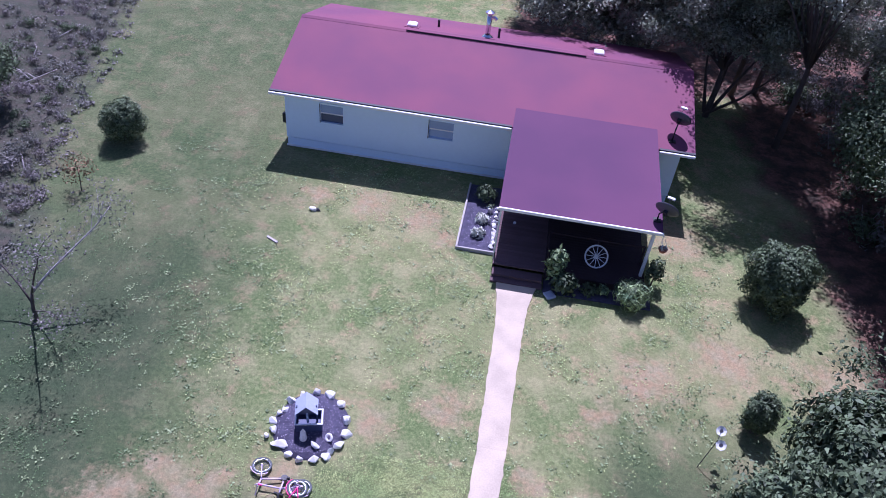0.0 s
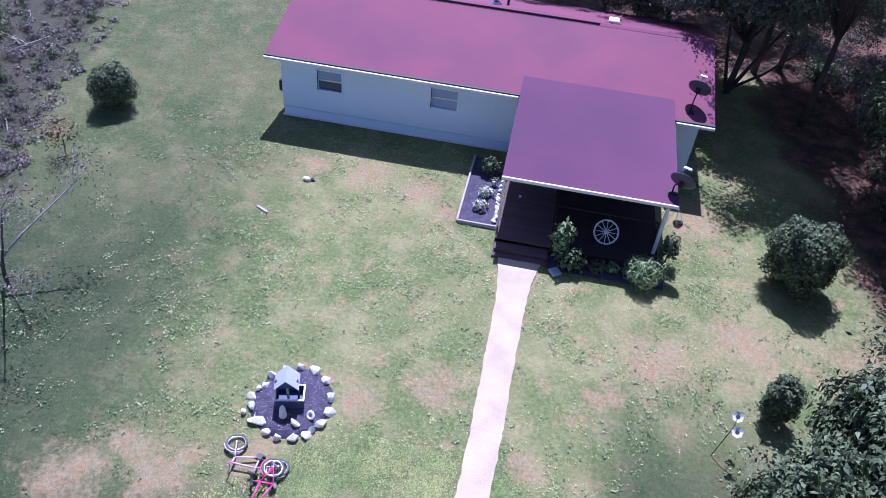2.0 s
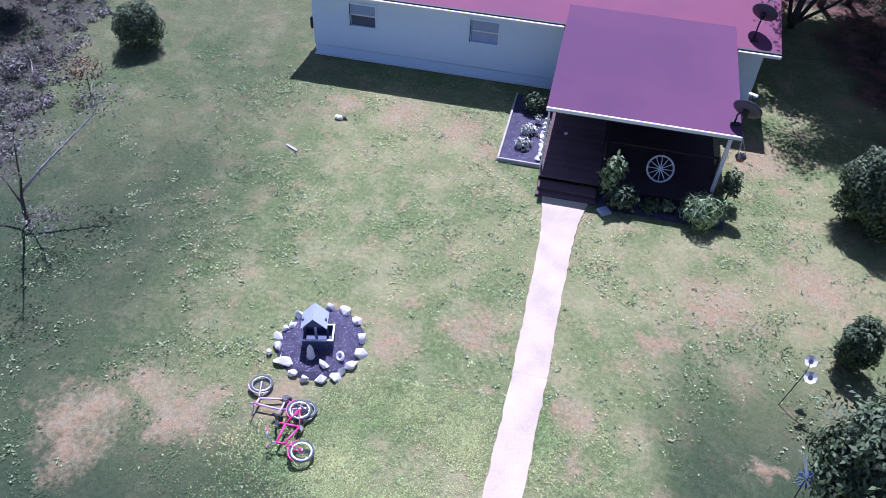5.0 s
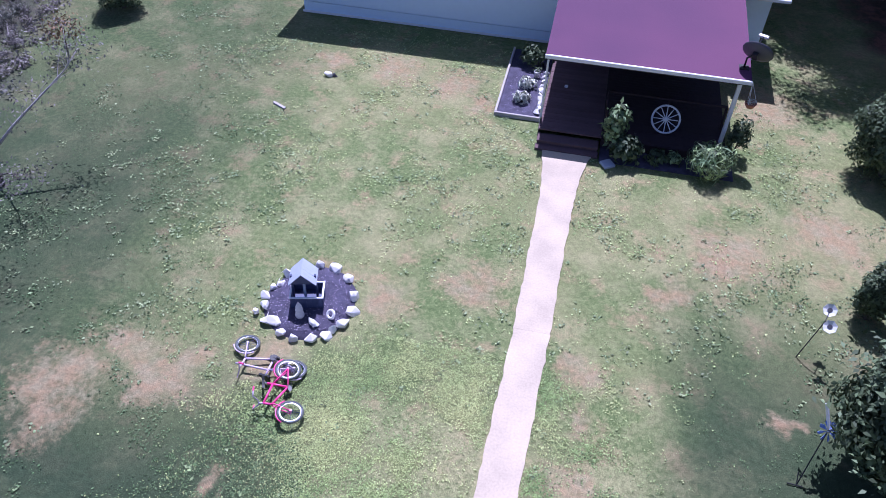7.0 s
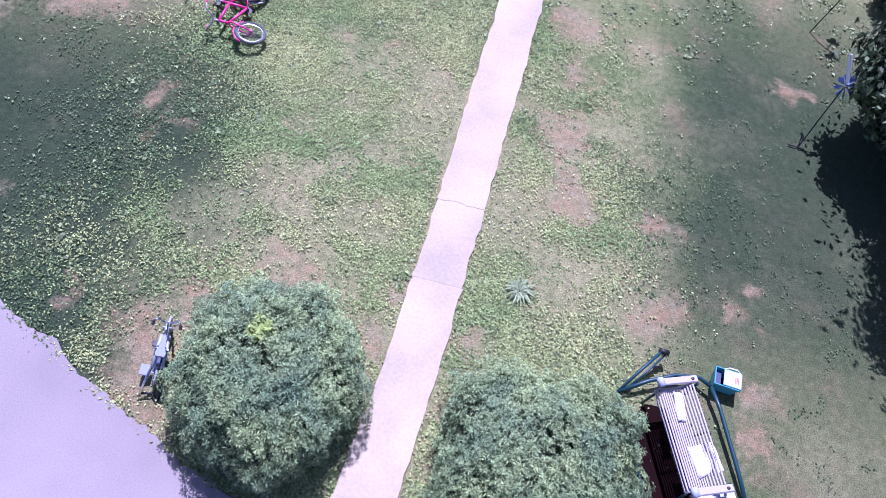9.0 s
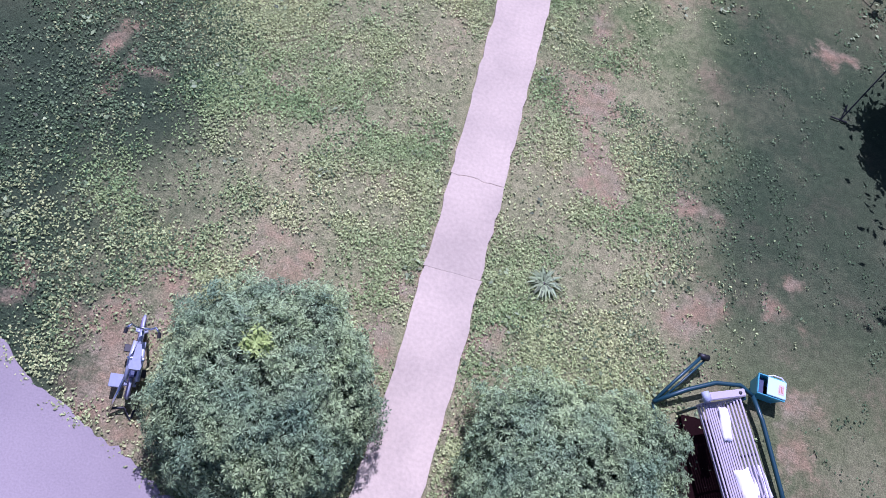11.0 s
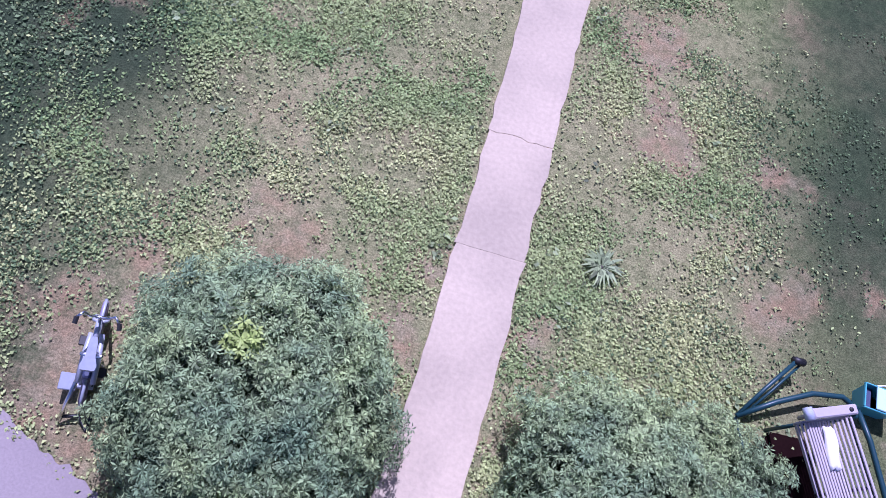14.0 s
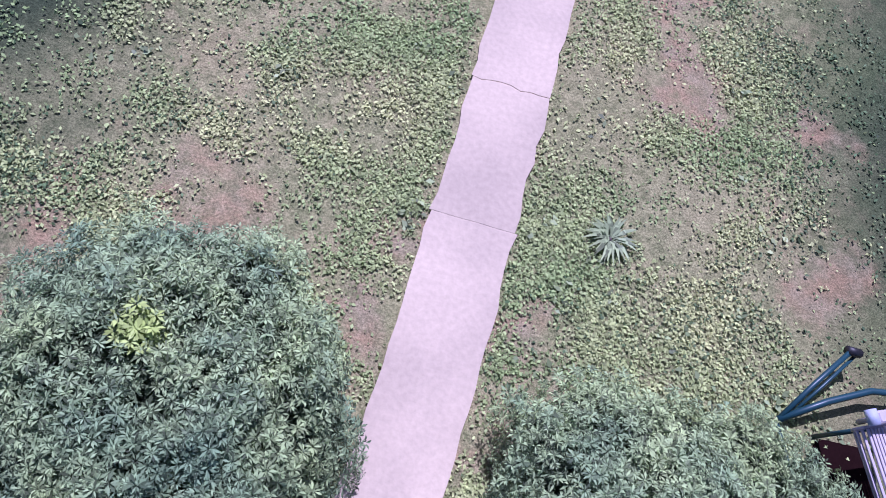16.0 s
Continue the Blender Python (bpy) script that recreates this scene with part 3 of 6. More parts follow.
    # roof furniture
    for x, y in ((-5.15, 11.2), (2.5, 10.95)):
        m = Matrix.Translation((x, y, roof_z(y)))
        v = part("roof_vent", Solid().box(-0.2, 0.2, -0.2, 0.2, -0.03, 0.16, m, 0.03), M_WHITE, house, "square white roof vent")
        part("flashing", Solid().box(-0.3, 0.3, -0.3, 0.3, -0.04, 0.02, m @ pose(0, 0, 0, -15)), M_ROOF, v)
    y = 11.3
    m = Matrix.Translation((-2.05, y, roof_z(y)))
    c = part("chimney_pipe", Solid().tube([m @ Vector(p) for p in ((0, 0, -0.05), (0, 0, 0.95))], 0.1, 14), M_CHROME, house, "bright metal stove pipe with cap", True)
    part("pipe_cap", Solid().lathe([(0.0, 1.16), (0.19, 1.06), (0.19, 1.02), (0.1, 1.0)], 16, m), M_CHROME, c)
    part("elbow", Solid().tube([m @ Vector(p) for p in ((0, 0, 0.8), (0.2, 0, 0.86), (0.3, 0, 0.78))], 0.07, 10), M_CHROME, c)
    part("flashing", Solid().lathe([(0.3, -0.06), (0.2, 0.03), (0.11, 0.12)], 16, m), M_CHROME, c)
    for x, y, h in ((-1.6, 11.6, 0.4), (-4.2, 12.2, 0.3)):
        part("vent_pipe", Solid().tube([(x, y, roof_z(y) - 0.05), (x, y, roof_z(y) + h)], 0.05, 10), M_DARKTRIM, house)
    # black vent hood and conduit on the west wall
    part("vent_hood", Solid().box(-9.35, -9.17, 6.75, 6.95, 0.75, 1.15, b=0.03).box(-9.18, -9.05, 6.8, 6.9, 0.95, 1.05), M_BLACK, house, "black vent hood on the end wall")
    return house


HOUSE = build_house()

# ---------------------------------------------------------------- porch
PX0, PX1, PY0, PY1 = -0.4, 4.78, 1.45, 6.9
PZ0, PZ1 = 2.3, 2.83
DECK_Z = 0.3


def build_porch():
    porch = thing("porch", "open timber porch with plum-coloured roof, dark deck and steps", "porch")
    s = Solid()
    s.add([(x, y, z) for y, z in ((PY0, PZ0), (PY1, PZ1)) for x in (PX0, PX1)] + [(x, y, z) for y, z in ((PY0, PZ0 - 0.1), (PY1, PZ1 - 0.1)) for x in (PX0, PX1)],
          [(0, 1, 3, 2), (0, 4, 5, 1), (4, 6, 7, 5), (0, 2, 6, 4), (1, 5, 7, 3), (2, 3, 7, 6)])
    part("roof", s, M_ROOF2, porch, "plum-coloured rolled roofing")
    part("fascia", Solid().box(PX0 - 0.01, PX1 + 0.01, PY0 - 0.075, PY0 - 0.005, PZ0 - 0.085, PZ0 + 0.014, b=0.01), M_WHITE, porch, "white front fascia")
    part("ceiling", Solid().box(PX0 + 0.05, PX1 - 0.05, PY0 + 0.02, WALL_Y - 0.02, PZ0 - 0.16, PZ0 - 0.125), M_DARKWOOD, porch)
    for x, y, w in ((4.56, 1.6, 0.05), (-0.32, 1.6, 0.028)):
        part("post", Solid().box(x - w, x + w, y - w, y + w, 0.0, PZ0 - 0.16, b=0.008), M_WHITE, porch, "white porch post")
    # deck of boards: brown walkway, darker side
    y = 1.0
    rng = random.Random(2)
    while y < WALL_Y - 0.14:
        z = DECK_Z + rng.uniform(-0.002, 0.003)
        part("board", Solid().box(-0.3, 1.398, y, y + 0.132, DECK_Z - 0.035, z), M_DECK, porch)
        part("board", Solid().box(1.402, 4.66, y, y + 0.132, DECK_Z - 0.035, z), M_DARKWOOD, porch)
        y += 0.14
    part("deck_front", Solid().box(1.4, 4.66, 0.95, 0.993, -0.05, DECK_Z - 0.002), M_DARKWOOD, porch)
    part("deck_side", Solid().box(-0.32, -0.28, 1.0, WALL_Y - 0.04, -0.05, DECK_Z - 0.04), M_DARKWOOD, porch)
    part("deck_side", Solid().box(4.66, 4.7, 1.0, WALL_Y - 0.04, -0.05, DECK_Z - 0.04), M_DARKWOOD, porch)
    # one step down to the path
    part("step", Solid().box(-0.3, 1.36, 0.62, 0.99, 0.14, 0.18, b=0.006), M_DECK, porch, "brown timber step")
    part("riser", Solid().box(-0.28, 1.34, 0.64, 0.67, -0.05, 0.138), M_DECK, porch)
    part("kerb_board", Solid().box(-0.32, 1.38, 0.405, 0.638, -0.04, 0.075, b=0.006), M_DECK, porch, "low brown board at the foot of the step")
    # plain dark rail beside and behind the wheel
    part("rail", Solid().box(1.42, 4.6, 2.2, 2.26, 0.98, 1.04, b=0.006), M_DARKWOOD, porch)
    part("rail", Solid().box(1.4, 1.45, 1.3, 2.19, 0.98, 1.04, b=0.006), M_DARKWOOD, porch)
    for x, y in ((1.425, 1.33), (1.425, 2.23), (3.08, 2.23), (4.58, 2.23)):
        part("rail_post", Solid().box(x - 0.03, x + 0.03, y - 0.03, y + 0.03, DECK_Z + 0.004, 0.978), M_DARKWOOD, porch)
    return porch


PORCH = build_porch()


def build_wheel():
    m = pose(3.04, 1.8, 0.64, 52, 0, 0)
    w = thing("wagon_wheel", "white spoked wagon wheel leaning on the porch rail", "wheel", m)
    part("rim", Solid().torus(0.37, 0.028, 36, 8), M_WHITE, w, smooth=True)
    part("hub", Solid().lathe([(0, -0.06), (0.06, -0.06), (0.075, 0), (0.06, 0.06), (0.025, 0.075), (0, 0.075)], 16), M_WHITE, w, smooth=True)
    for k in range(12):
        a = 2 * pi * k / 12
        part("spoke", Solid().tube([(0.05 * cos(a), 0.05 * sin(a), 0), (0.36 * cos(a), 0.36 * sin(a), 0)], 0.016, 6, 0.012), M_WHITE, w)


build_wheel()


def build_dish(name, base, top, face, label, on_pole):
    d = thing(name, label, "satellite dish", Matrix.Translation(base))
    rel = Vector(top) - Vector(base)
    part("mast", Solid().tube([(0, 0, -0.03), (0, 0, rel.z * 0.6), tuple(rel)], 0.025, 8), M_BLACK if not on_pole else M_CHROME, d, smooth=True)
    part("foot", Solid().box(-0.12, 0.12, -0.12, 0.12, -0.03, 0.015), M_BLACK, d)
    m = look(rel, rel + Vector(face)) @ pose(0, 0, 0, 180) @ Matrix.Scale(1.12, 4)
    prof = [(0.0, 0.0), (0.12, 0.008), (0.22, 0.03), (0.3, 0.058), (0.35, 0.085), (0.355, 0.078), (0.3, 0.046), (0.2, 0.012), (0.0, -0.015)]
    part("reflector", Solid().lathe(prof, 28, m @ Matrix.Diagonal((1.0, 0.86, 1, 1))), M_DISHGREY, d, "dark grey oval dish", smooth=True)
    part("arm", Solid().tube([m @ Vector(p) for p in ((0, -0.3, 0.07), (0, -0.3, 0.26))], 0.012, 6), M_BLACK, d)
    part("receiver", Solid().box(-0.11, 0.11, -0.33, -0.27, 0.24, 0.31, m, 0.015), M_WHITE, d)
    part("bracket", Solid().box(-0.06, 0.06, -0.08, 0.08, -0.1, -0.012, m), M_BLACK, d)
    return d


build_dish("satellite_dish", (5.32, 6.5, roof_z(6.5)), (5.42, 6.8, 3.38), (0.4, 0.85, 0.42), "dark satellite dish on the house roof", False)
build_dish("satellite_dish", (4.6, 2.0, PZ0 + (PZ1 - PZ0) * (2.0 - PY0) / (PY1 - PY0)), (4.76, 1.9, 2.8), (0.4, 0.85, 0.42), "dark satellite dish on the edge of the porch roof", False)


def leaves_mesh(name, centre, radii, count, size, mat, seed, slim=0.5, shell=0.55, low=-0.4, rough=0.25, droop=0.3, up=0.35):
    """A crown of single blades in an uneven egg round centre."""
    rng = np.random.default_rng(seed)
    d = rng.normal(size=(count * 2, 3))
    d /= np.linalg.norm(d, axis=1, keepdims=True)
    d = d[d[:, 2] > low][:count]
    ph = rng.uniform(0, 6.28, 9)
    bump = 1 + rough * (np.sin(3 * d[:, 0] + ph[0]) * np.sin(3 * d[:, 1] + ph[1]) + 0.6 * np.sin(7 * d[:, 0] + ph[2]) * np.sin(7 * d[:, 2] + ph[3])
                        + 0.5 * np.sin(11 * d[:, 1] + ph[4]) * np.sin(9 * d[:, 2] + ph[5]))
    r = (shell + (1 - shell) * rng.random(len(d)) ** 0.5) * bump
    p = np.asarray(centre) + d * r[:, None] * np.asarray(radii)
    n = d + np.array([0, 0, up]) + rng.normal(size=d.shape) * 0.45
    return quads(name, leaf_quads(p, n, size * rng.uniform(0.6, 1.3, len(p)), rng, slim, droop), mat)


def rosette_quads(pos, nor, size, rng, blades=10, lift=0.3, slim=0.3):
    """Shoot tips seen from above: slender leaflets spread like a star round each normal."""
    k = len(pos)
    n = nor / np.linalg.norm(nor, axis=1, keepdims=True)
    rnd = rng.normal(size=(k, 3))
    a = rnd - n * np.sum(rnd * n, 1, keepdims=True)
    a /= np.linalg.norm(a, axis=1, keepdims=True)
    b = np.cross(n, a)
    s = size * rng.uniform(0.75, 1.25, (k, 1))
    out = []
    for i in range(blades):
        turn = 2 * pi * i / blades + rng.normal(size=(k, 1)) * 0.16
        up = lift + rng.normal(size=(k, 1)) * 0.2 - 0.25 * (i % 2)
        d = (a * np.cos(turn) + b * np.sin(turn)) * np.sqrt(np.clip(1 - up ** 2, 0.1, 1)) + n * up
        w = np.cross(n, d)
        w /= np.linalg.norm(w, axis=1, keepdims=True)
        ls = s * rng.uniform(0.7, 1.15, (k, 1))
        foot = pos + d * ls * 0.12
        mid = pos + d * ls * 0.6 + n * ls * 0.06
        out.append(np.stack([foot, mid - w * ls * slim * 0.5, pos + d * ls - n * ls * 0.12, mid + w * ls * slim * 0.5], 1))
    return np.concatenate(out)


def build_bush(name, x, y, rx, ry, h, seed, label, yellow=None, lobe=0.0, count=4900):
    rng = np.random.default_rng(seed)
    bush = thing(name, label, "bush", Matrix.Translation((x, y, 0)))
    k = 9
    for i in range(k):
        a = 2 * pi * i / k + seed
        part("stem", Solid().tube([(0.12 * cos(a), 0.12 * sin(a), -0.05), (0.3 * rx * cos(a), 0.3 * ry * sin(a), 0.4 * h), (0.66 * rx * cos(a), 0.66 * ry * sin(a), 0.72 * h)], 0.03, 6, 0.01), M_BARK, bush)
    d = rng.normal(size=(count * 3, 3))
    d /= np.linalg.norm(d, axis=1, keepdims=True)
    d = d[d[:, 2] > -0.15][:count]
    cap = np.concatenate([rng.normal(size=(count // 3, 2)) * 0.42, np.ones((count // 3, 1))], 1)
    d = np.concatenate([d, cap / np.linalg.norm(cap, axis=1, keepdims=True)])
    ph = rng.uniform(0, 6.28, 8)
    lump = 1 + 0.09 * np.sin(4 * d[:, 0] + ph[0]) * np.sin(4 * d[:, 1] + ph[1]) + 0.08 * np.sin(9 * d[:, 0] + ph[2]) * np.sin(8 * d[:, 1] + ph[3]) + 0.06 * np.sin(17 * d[:, 1] + ph[4]) * np.sin(15 * d[:, 0] + ph[5])
    r = lump * (0.8 + 0.2 * rng.random(len(d)))
    # a flattened dome
    flat = np.sign(d[:, 2]) * np.abs(d[:, 2]) ** 0.75
    flank = np.maximum(np.hypot(d[:, 0], d[:, 1]), 1e-3)
    square = (np.abs(d[:, 0] / flank) ** 2.7 + np.abs(d[:, 1] / flank) ** 2.7) ** (-1 / 2.7)
    way = np.arctan2(d[:, 1], d[:, 0])
    square *= 1 + lobe * np.exp(-((way - 2.2) / 0.4) ** 2) - 0.6 * lobe * np.exp(-((way - 1.0) / 0.4) ** 2)
    out = r * square * flank ** -0.25
    p = np.stack([d[:, 0] * rx * out, d[:, 1] * ry * out, 0.28 * h + flat * 0.72 * h * r], 1)
    p[:, 2] = np.maximum(p[:, 2], 0.1)
    n = d * np.array([0.7, 0.7, 1.0]) + np.array([0, 0, 0.5]) + rng.normal(size=d.shape) * 0.3
    young = np.zeros(len(p), bool)
    if yellow is not None:
        young = np.linalg.norm(p[:, :2] - np.asarray(yellow), axis=1) < 0.08 + 0.07 * rng.random(len(p))
        part("crown", quads("crown", rosette_quads(p[young] + np.array([0, 0, 0.02]), n[young], 0.06, rng, slim=0.3), M_YELLOWLEAF), None, bush, "patch of yellow-green young leaves")
    part("crown", quads("crown", rosette_quads(p[~young], n[~young], 0.053, rng, slim=0.24), M_BUSHLEAF), None, bush)
    # dark leaves inside the crown, shade between shoot tips put into their colour
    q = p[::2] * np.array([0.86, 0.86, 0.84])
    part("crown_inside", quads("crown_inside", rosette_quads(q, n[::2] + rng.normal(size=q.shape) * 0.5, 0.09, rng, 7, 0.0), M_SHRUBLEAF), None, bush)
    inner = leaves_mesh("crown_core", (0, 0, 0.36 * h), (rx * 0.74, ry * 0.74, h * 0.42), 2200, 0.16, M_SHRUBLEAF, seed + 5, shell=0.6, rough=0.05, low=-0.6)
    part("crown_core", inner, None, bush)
    return bush


build_bush("leafy_bush", -1.36, -14.62, 1.1, 1.18, 1.25, 3, "dense broad bush of blue-green feathered leaves beside the path", yellow=(-0.16, 0.3), lobe=0.1)
build_bush("leafy_bush", 1.93, -14.78, 1.27, 1.2, 1.05, 15, "dense broad bush of grey-green feathered leaves beside the path")


# ---------------------------------------------------------------- ring of stones with a wishing well
def stone_mesh(seed, sx, sy, sz, mat=None):
    """A broken, angular stone: the hull of a few points on an egg, with its edges worn off."""
    rng = random.Random(seed * 13 + 5)
    bm = bmesh.new()
    for k in range(15):
        d = Vector((rng.gauss(0, 1), rng.gauss(0, 1), rng.gauss(0, 1))).normalized() * rng.uniform(0.88, 1.12)
        bm.verts.new((d.x * sx, d.y * sy, max(-0.35, d.z) * sz))
    hull = bmesh.ops.convex_hull(bm, input=bm.verts)
    bmesh.ops.delete(bm, geom=[g for g in hull["geom_interior"] if isinstance(g, bmesh.types.BMVert)], context="VERTS")
    bmesh.ops.bevel(bm, geom=bm.edges[:], offset=0.11 * min(sx, sy, sz), segments=2, affect="EDGES", profile=0.6)
    for v in bm.verts:
        v.co += v.co.normalized() * 0.05 * min(sx, sy) * noise.noise(v.co * 14 + Vector((seed, 0, 0)))
    me = bpy.data.meshes.new("stone")
    bm.to_mesh(me)
    bm.free()
    me.materials.append(mat or M_STONE)
    return me


M_CHIP = material("pale wood chip", (0.24, 0.21, 0.28), 0.9, spread=0.2, island=0.5, bump=0.0)


def scatter_chips(name, label, count, seed, place, round_bed):
    """Small flat chips strewn over a bed; place maps a point of the unit disc or square to the bed."""
    rng = np.random.default_rng(seed)
    pts = []
    while len(pts) < count:
        x, y = rng.uniform(-1, 1, 2)
        if not round_bed or math.hypot(x, y) < 0.95:
            pts.append(place(x, y))
    pos = np.array(pts)
    nor = rng.normal(size=pos.shape) * 0.3 + np.array([0, 0, 1.0])
    ob = new(name, quads(name, leaf_quads(pos, nor, rng.uniform(0.02, 0.055, count), rng, 0.5, 0.05), M_CHIP))
    tagged(ob, label, "wood chips", kind="stuff")


def build_ring():
    c = Vector((-4.28, -6.25))
    s = Solid()
    k = 48
    ring = [(c.x + 0.97 * cos(2 * pi * i / k) * (1 + 0.03 * sin(5 * i)), c.y + 1.06 * sin(2 * pi * i / k), 0.0) for i in range(k)]
    mid = [(c.x + (x - c.x) * 0.75, c.y + (y - c.y) * 0.75, 0.07 + 0.02 * sin(i * 1.9)) for i, (x, y, z) in enumerate(ring)]
    low = [(x, y, -0.08) for x, y, z in ring]
    s.add(low + ring + mid + [(c.x, c.y, 0.1)], [(i, (i + 1) % k, k + (i + 1) % k, k + i) for i in range(k)] + [(k + i, k + (i + 1) % k, 2 * k + (i + 1) % k, 2 * k + i) for i in range(k)]
          + [(2 * k + i, 2 * k + (i + 1) % k, 3 * k) for i in range(k)])
    bed = new("mulch_bed", s.mesh("mulch_bed", M_MULCH, True))
    tagged(bed, "round bed of dark mulch inside the stone ring", "mulch bed", kind="structure")
    stones = [(-5.0, -7.02, .27, .17), (-4.0, -7.28, .2, .13), (-3.49, -6.71, .21, .17), (-3.37, -6.34, .19, .16), (-3.48, -5.89, .13, .19),
              (-4.14, -5.18, .2, .16), (-3.76, -5.43, .15, .14), (-4.52, -5.17, .13, .12), (-5.12, -5.57, .15, .18), (-5.18, -5.91, .13, .12),
              (-5.3, -6.09, .1, .1), (-5.38, -6.34, .14, .13), (-5.28, -6.63, .14, .14), (-4.65, -7.26, .14, .13), (-4.34, -7.36, .12, .09),
              (-3.71, -7.15, .15, .16), (-4.86, -5.36, .12, .11), (-5.4, -6.85, .08, .09), (-3.62, -6.95, .1, .08)]
    rng = random.Random(11)
    for i, (x, y, a, b) in enumerate(stones):
        ob = new("stone", stone_mesh(i, a * 0.92, b * 0.88, 0.13 + 0.06 * rng.random()))
        ob.matrix_world = pose(c.x + 0.97 * (x + 4.36), c.y + 0.97 * (y + 6.24), 0.045, 0, 0, rng.uniform(-25, 25))
        tagged(ob, "white-painted rough field stone in the ring" if max(a, b) < 0.18 else "large white-painted rough field stone in the ring", "stone", "stones of the ring")
    scatter_chips("wood_chips", "pale wood chips strewn over the mulch of the ring", 700, 5, lambda x, y: (c.x + 0.9 * x, c.y + 0.98 * y, 0.108 - 0.06 * max(0.0, math.hypot(x, y) - 0.45)), True)
    ob = new("stone", stone_mesh(31, 0.17, 0.09, 0.11))
    ob.matrix_world = pose(-4.0, -6.88, 0.12, 0, 0, -25)
    tagged(ob, "white-painted stone lying on dark mulch before the well", "stone")


build_ring()


def build_well():
    m = pose(-4.32, -6.27, 0.07, 0, 0, 14)
    w = thing("wishing_well", "blue-black wooden wishing well with grey gable roof", "wishing well", m)
    b = part("box", Solid().box(-0.34, 0.34, -0.23, -0.2, 0, 0.3).box(-0.34, 0.34, 0.2, 0.23, 0, 0.3).box(-0.34, -0.31, -0.198, 0.198, 0, 0.3)
             .box(0.31, 0.34, -0.198, 0.198, 0, 0.3).box(-0.308, 0.308, -0.198, 0.198, 0, 0.1), M_NAVY, w, "blue-black planter box")
    for k in range(6):
        x = -0.34 + 0.1133 * k
        part("plank", Solid().box(x + 0.004, x + 0.109, -0.245, -0.232, 0.01, 0.29), M_NAVY, b)
    for a in ((-0.36, 0.36, -0.25, -0.21), (-0.36, 0.36, 0.21, 0.25), (-0.36, -0.32, -0.208, 0.208), (0.32, 0.36, -0.208, 0.208)):
        part("rim", Solid().box(*a, 0.302, 0.325, b=0.005), M_WHITE, w, "white rim board")
    for x in (-0.3, 0.2):
        part("post", Solid().box(x - 0.022, x + 0.022, 0.0, 0.05, 0.1, 0.75), M_NAVY, w)
    part("roller", Solid().tube([(-0.29, 0.025, 0.5), (0.19, 0.025, 0.5)], 0.03, 10), M_NAVY, w)
    part("rope", Solid().tube([(-0.05, 0, 0.5), (-0.04, -0.06, 0.38), (-0.03, -0.08, 0.2)], 0.03, 8), M_GREYROOF, w)
    for sign in (-1, 1):
        for j in range(5):
            y0, y1 = -0.2 + 0.1 * j, -0.2 + 0.1 * (j + 1) - 0.004
            s0, s1 = (-0.05, 0.97), (-0.05 + sign * 0.29, 0.66)
            p = [(s0[0], y0, s0[1]), (s1[0], y0, s1[1]), (s1[0], y1, s1[1]), (s0[0], y1, s0[1])]
            plank = Solid().add(p + [(x, y, q - 0.02) for x, y, q in p], [(0, 1, 2, 3), (7, 6, 5, 4), (0, 4, 5, 1), (1, 5, 6, 2), (2, 6, 7, 3), (3, 7, 4, 0)])
            part("roof_board", plank, M_GREYROOF, w, "grey roof board")
    for y in (-0.17, 0.24):
        s = Solid().add([(-0.29, y, 0.69), (0.19, y, 0.69), (-0.05, y, 0.94), (-0.29, y + 0.02, 0.69), (0.19, y + 0.02, 0.69), (-0.05, y + 0.02, 0.94)],
                        [(0, 1, 2), (3, 5, 4), (0, 3, 4, 1), (1, 4, 5, 2), (2, 5, 3, 0)])
        part("gable", s, M_NAVY, w)
    # small ornaments beside it, plain shapes
    g = new("garden_statue", Solid().lathe([(0, 0), (0.09, 0), (0.1, 0.05), (0.075, 0.14), (0.085, 0.2), (0.06, 0.25), (0.07, 0.29), (0.03, 0.38), (0, 0.44)], 14).mesh("garden_statue", M_STONE, True))
    g.matrix_world = pose(-4.34, -6.74, 0.07)
    tagged(g, "small weathered white garden statue before the well", "statue")
    r = new("ring_ornament", Solid().torus(0.085, 0.03, 20, 8).mesh("ring_ornament", M_STONE, True))
    r.matrix_world = pose(-3.7, -6.62, 0.16, 50, 0, -30)
    tagged(r, "small white ring ornament standing on the mulch", "ornament")


build_well()


# ---------------------------------------------------------------- bicycles
M_SILVER = material("silver-blue paint", (0.45, 0.48, 0.56), 0.4, metal=0.2, spread=0.08, bump=0.0)
M_LILACTYRE = material("dusty lilac tyre", (0.28, 0.23, 0.34), 0.6, spread=0.1)


M_GREYTYRE = material("dusty grey rubber", (0.1, 0.11, 0.11), 0.8, spread=0.15)
M_GREYBLUE = material("grey-blue vinyl", (0.32, 0.35, 0.42), 0.8, spread=0.15, bump=0.0)


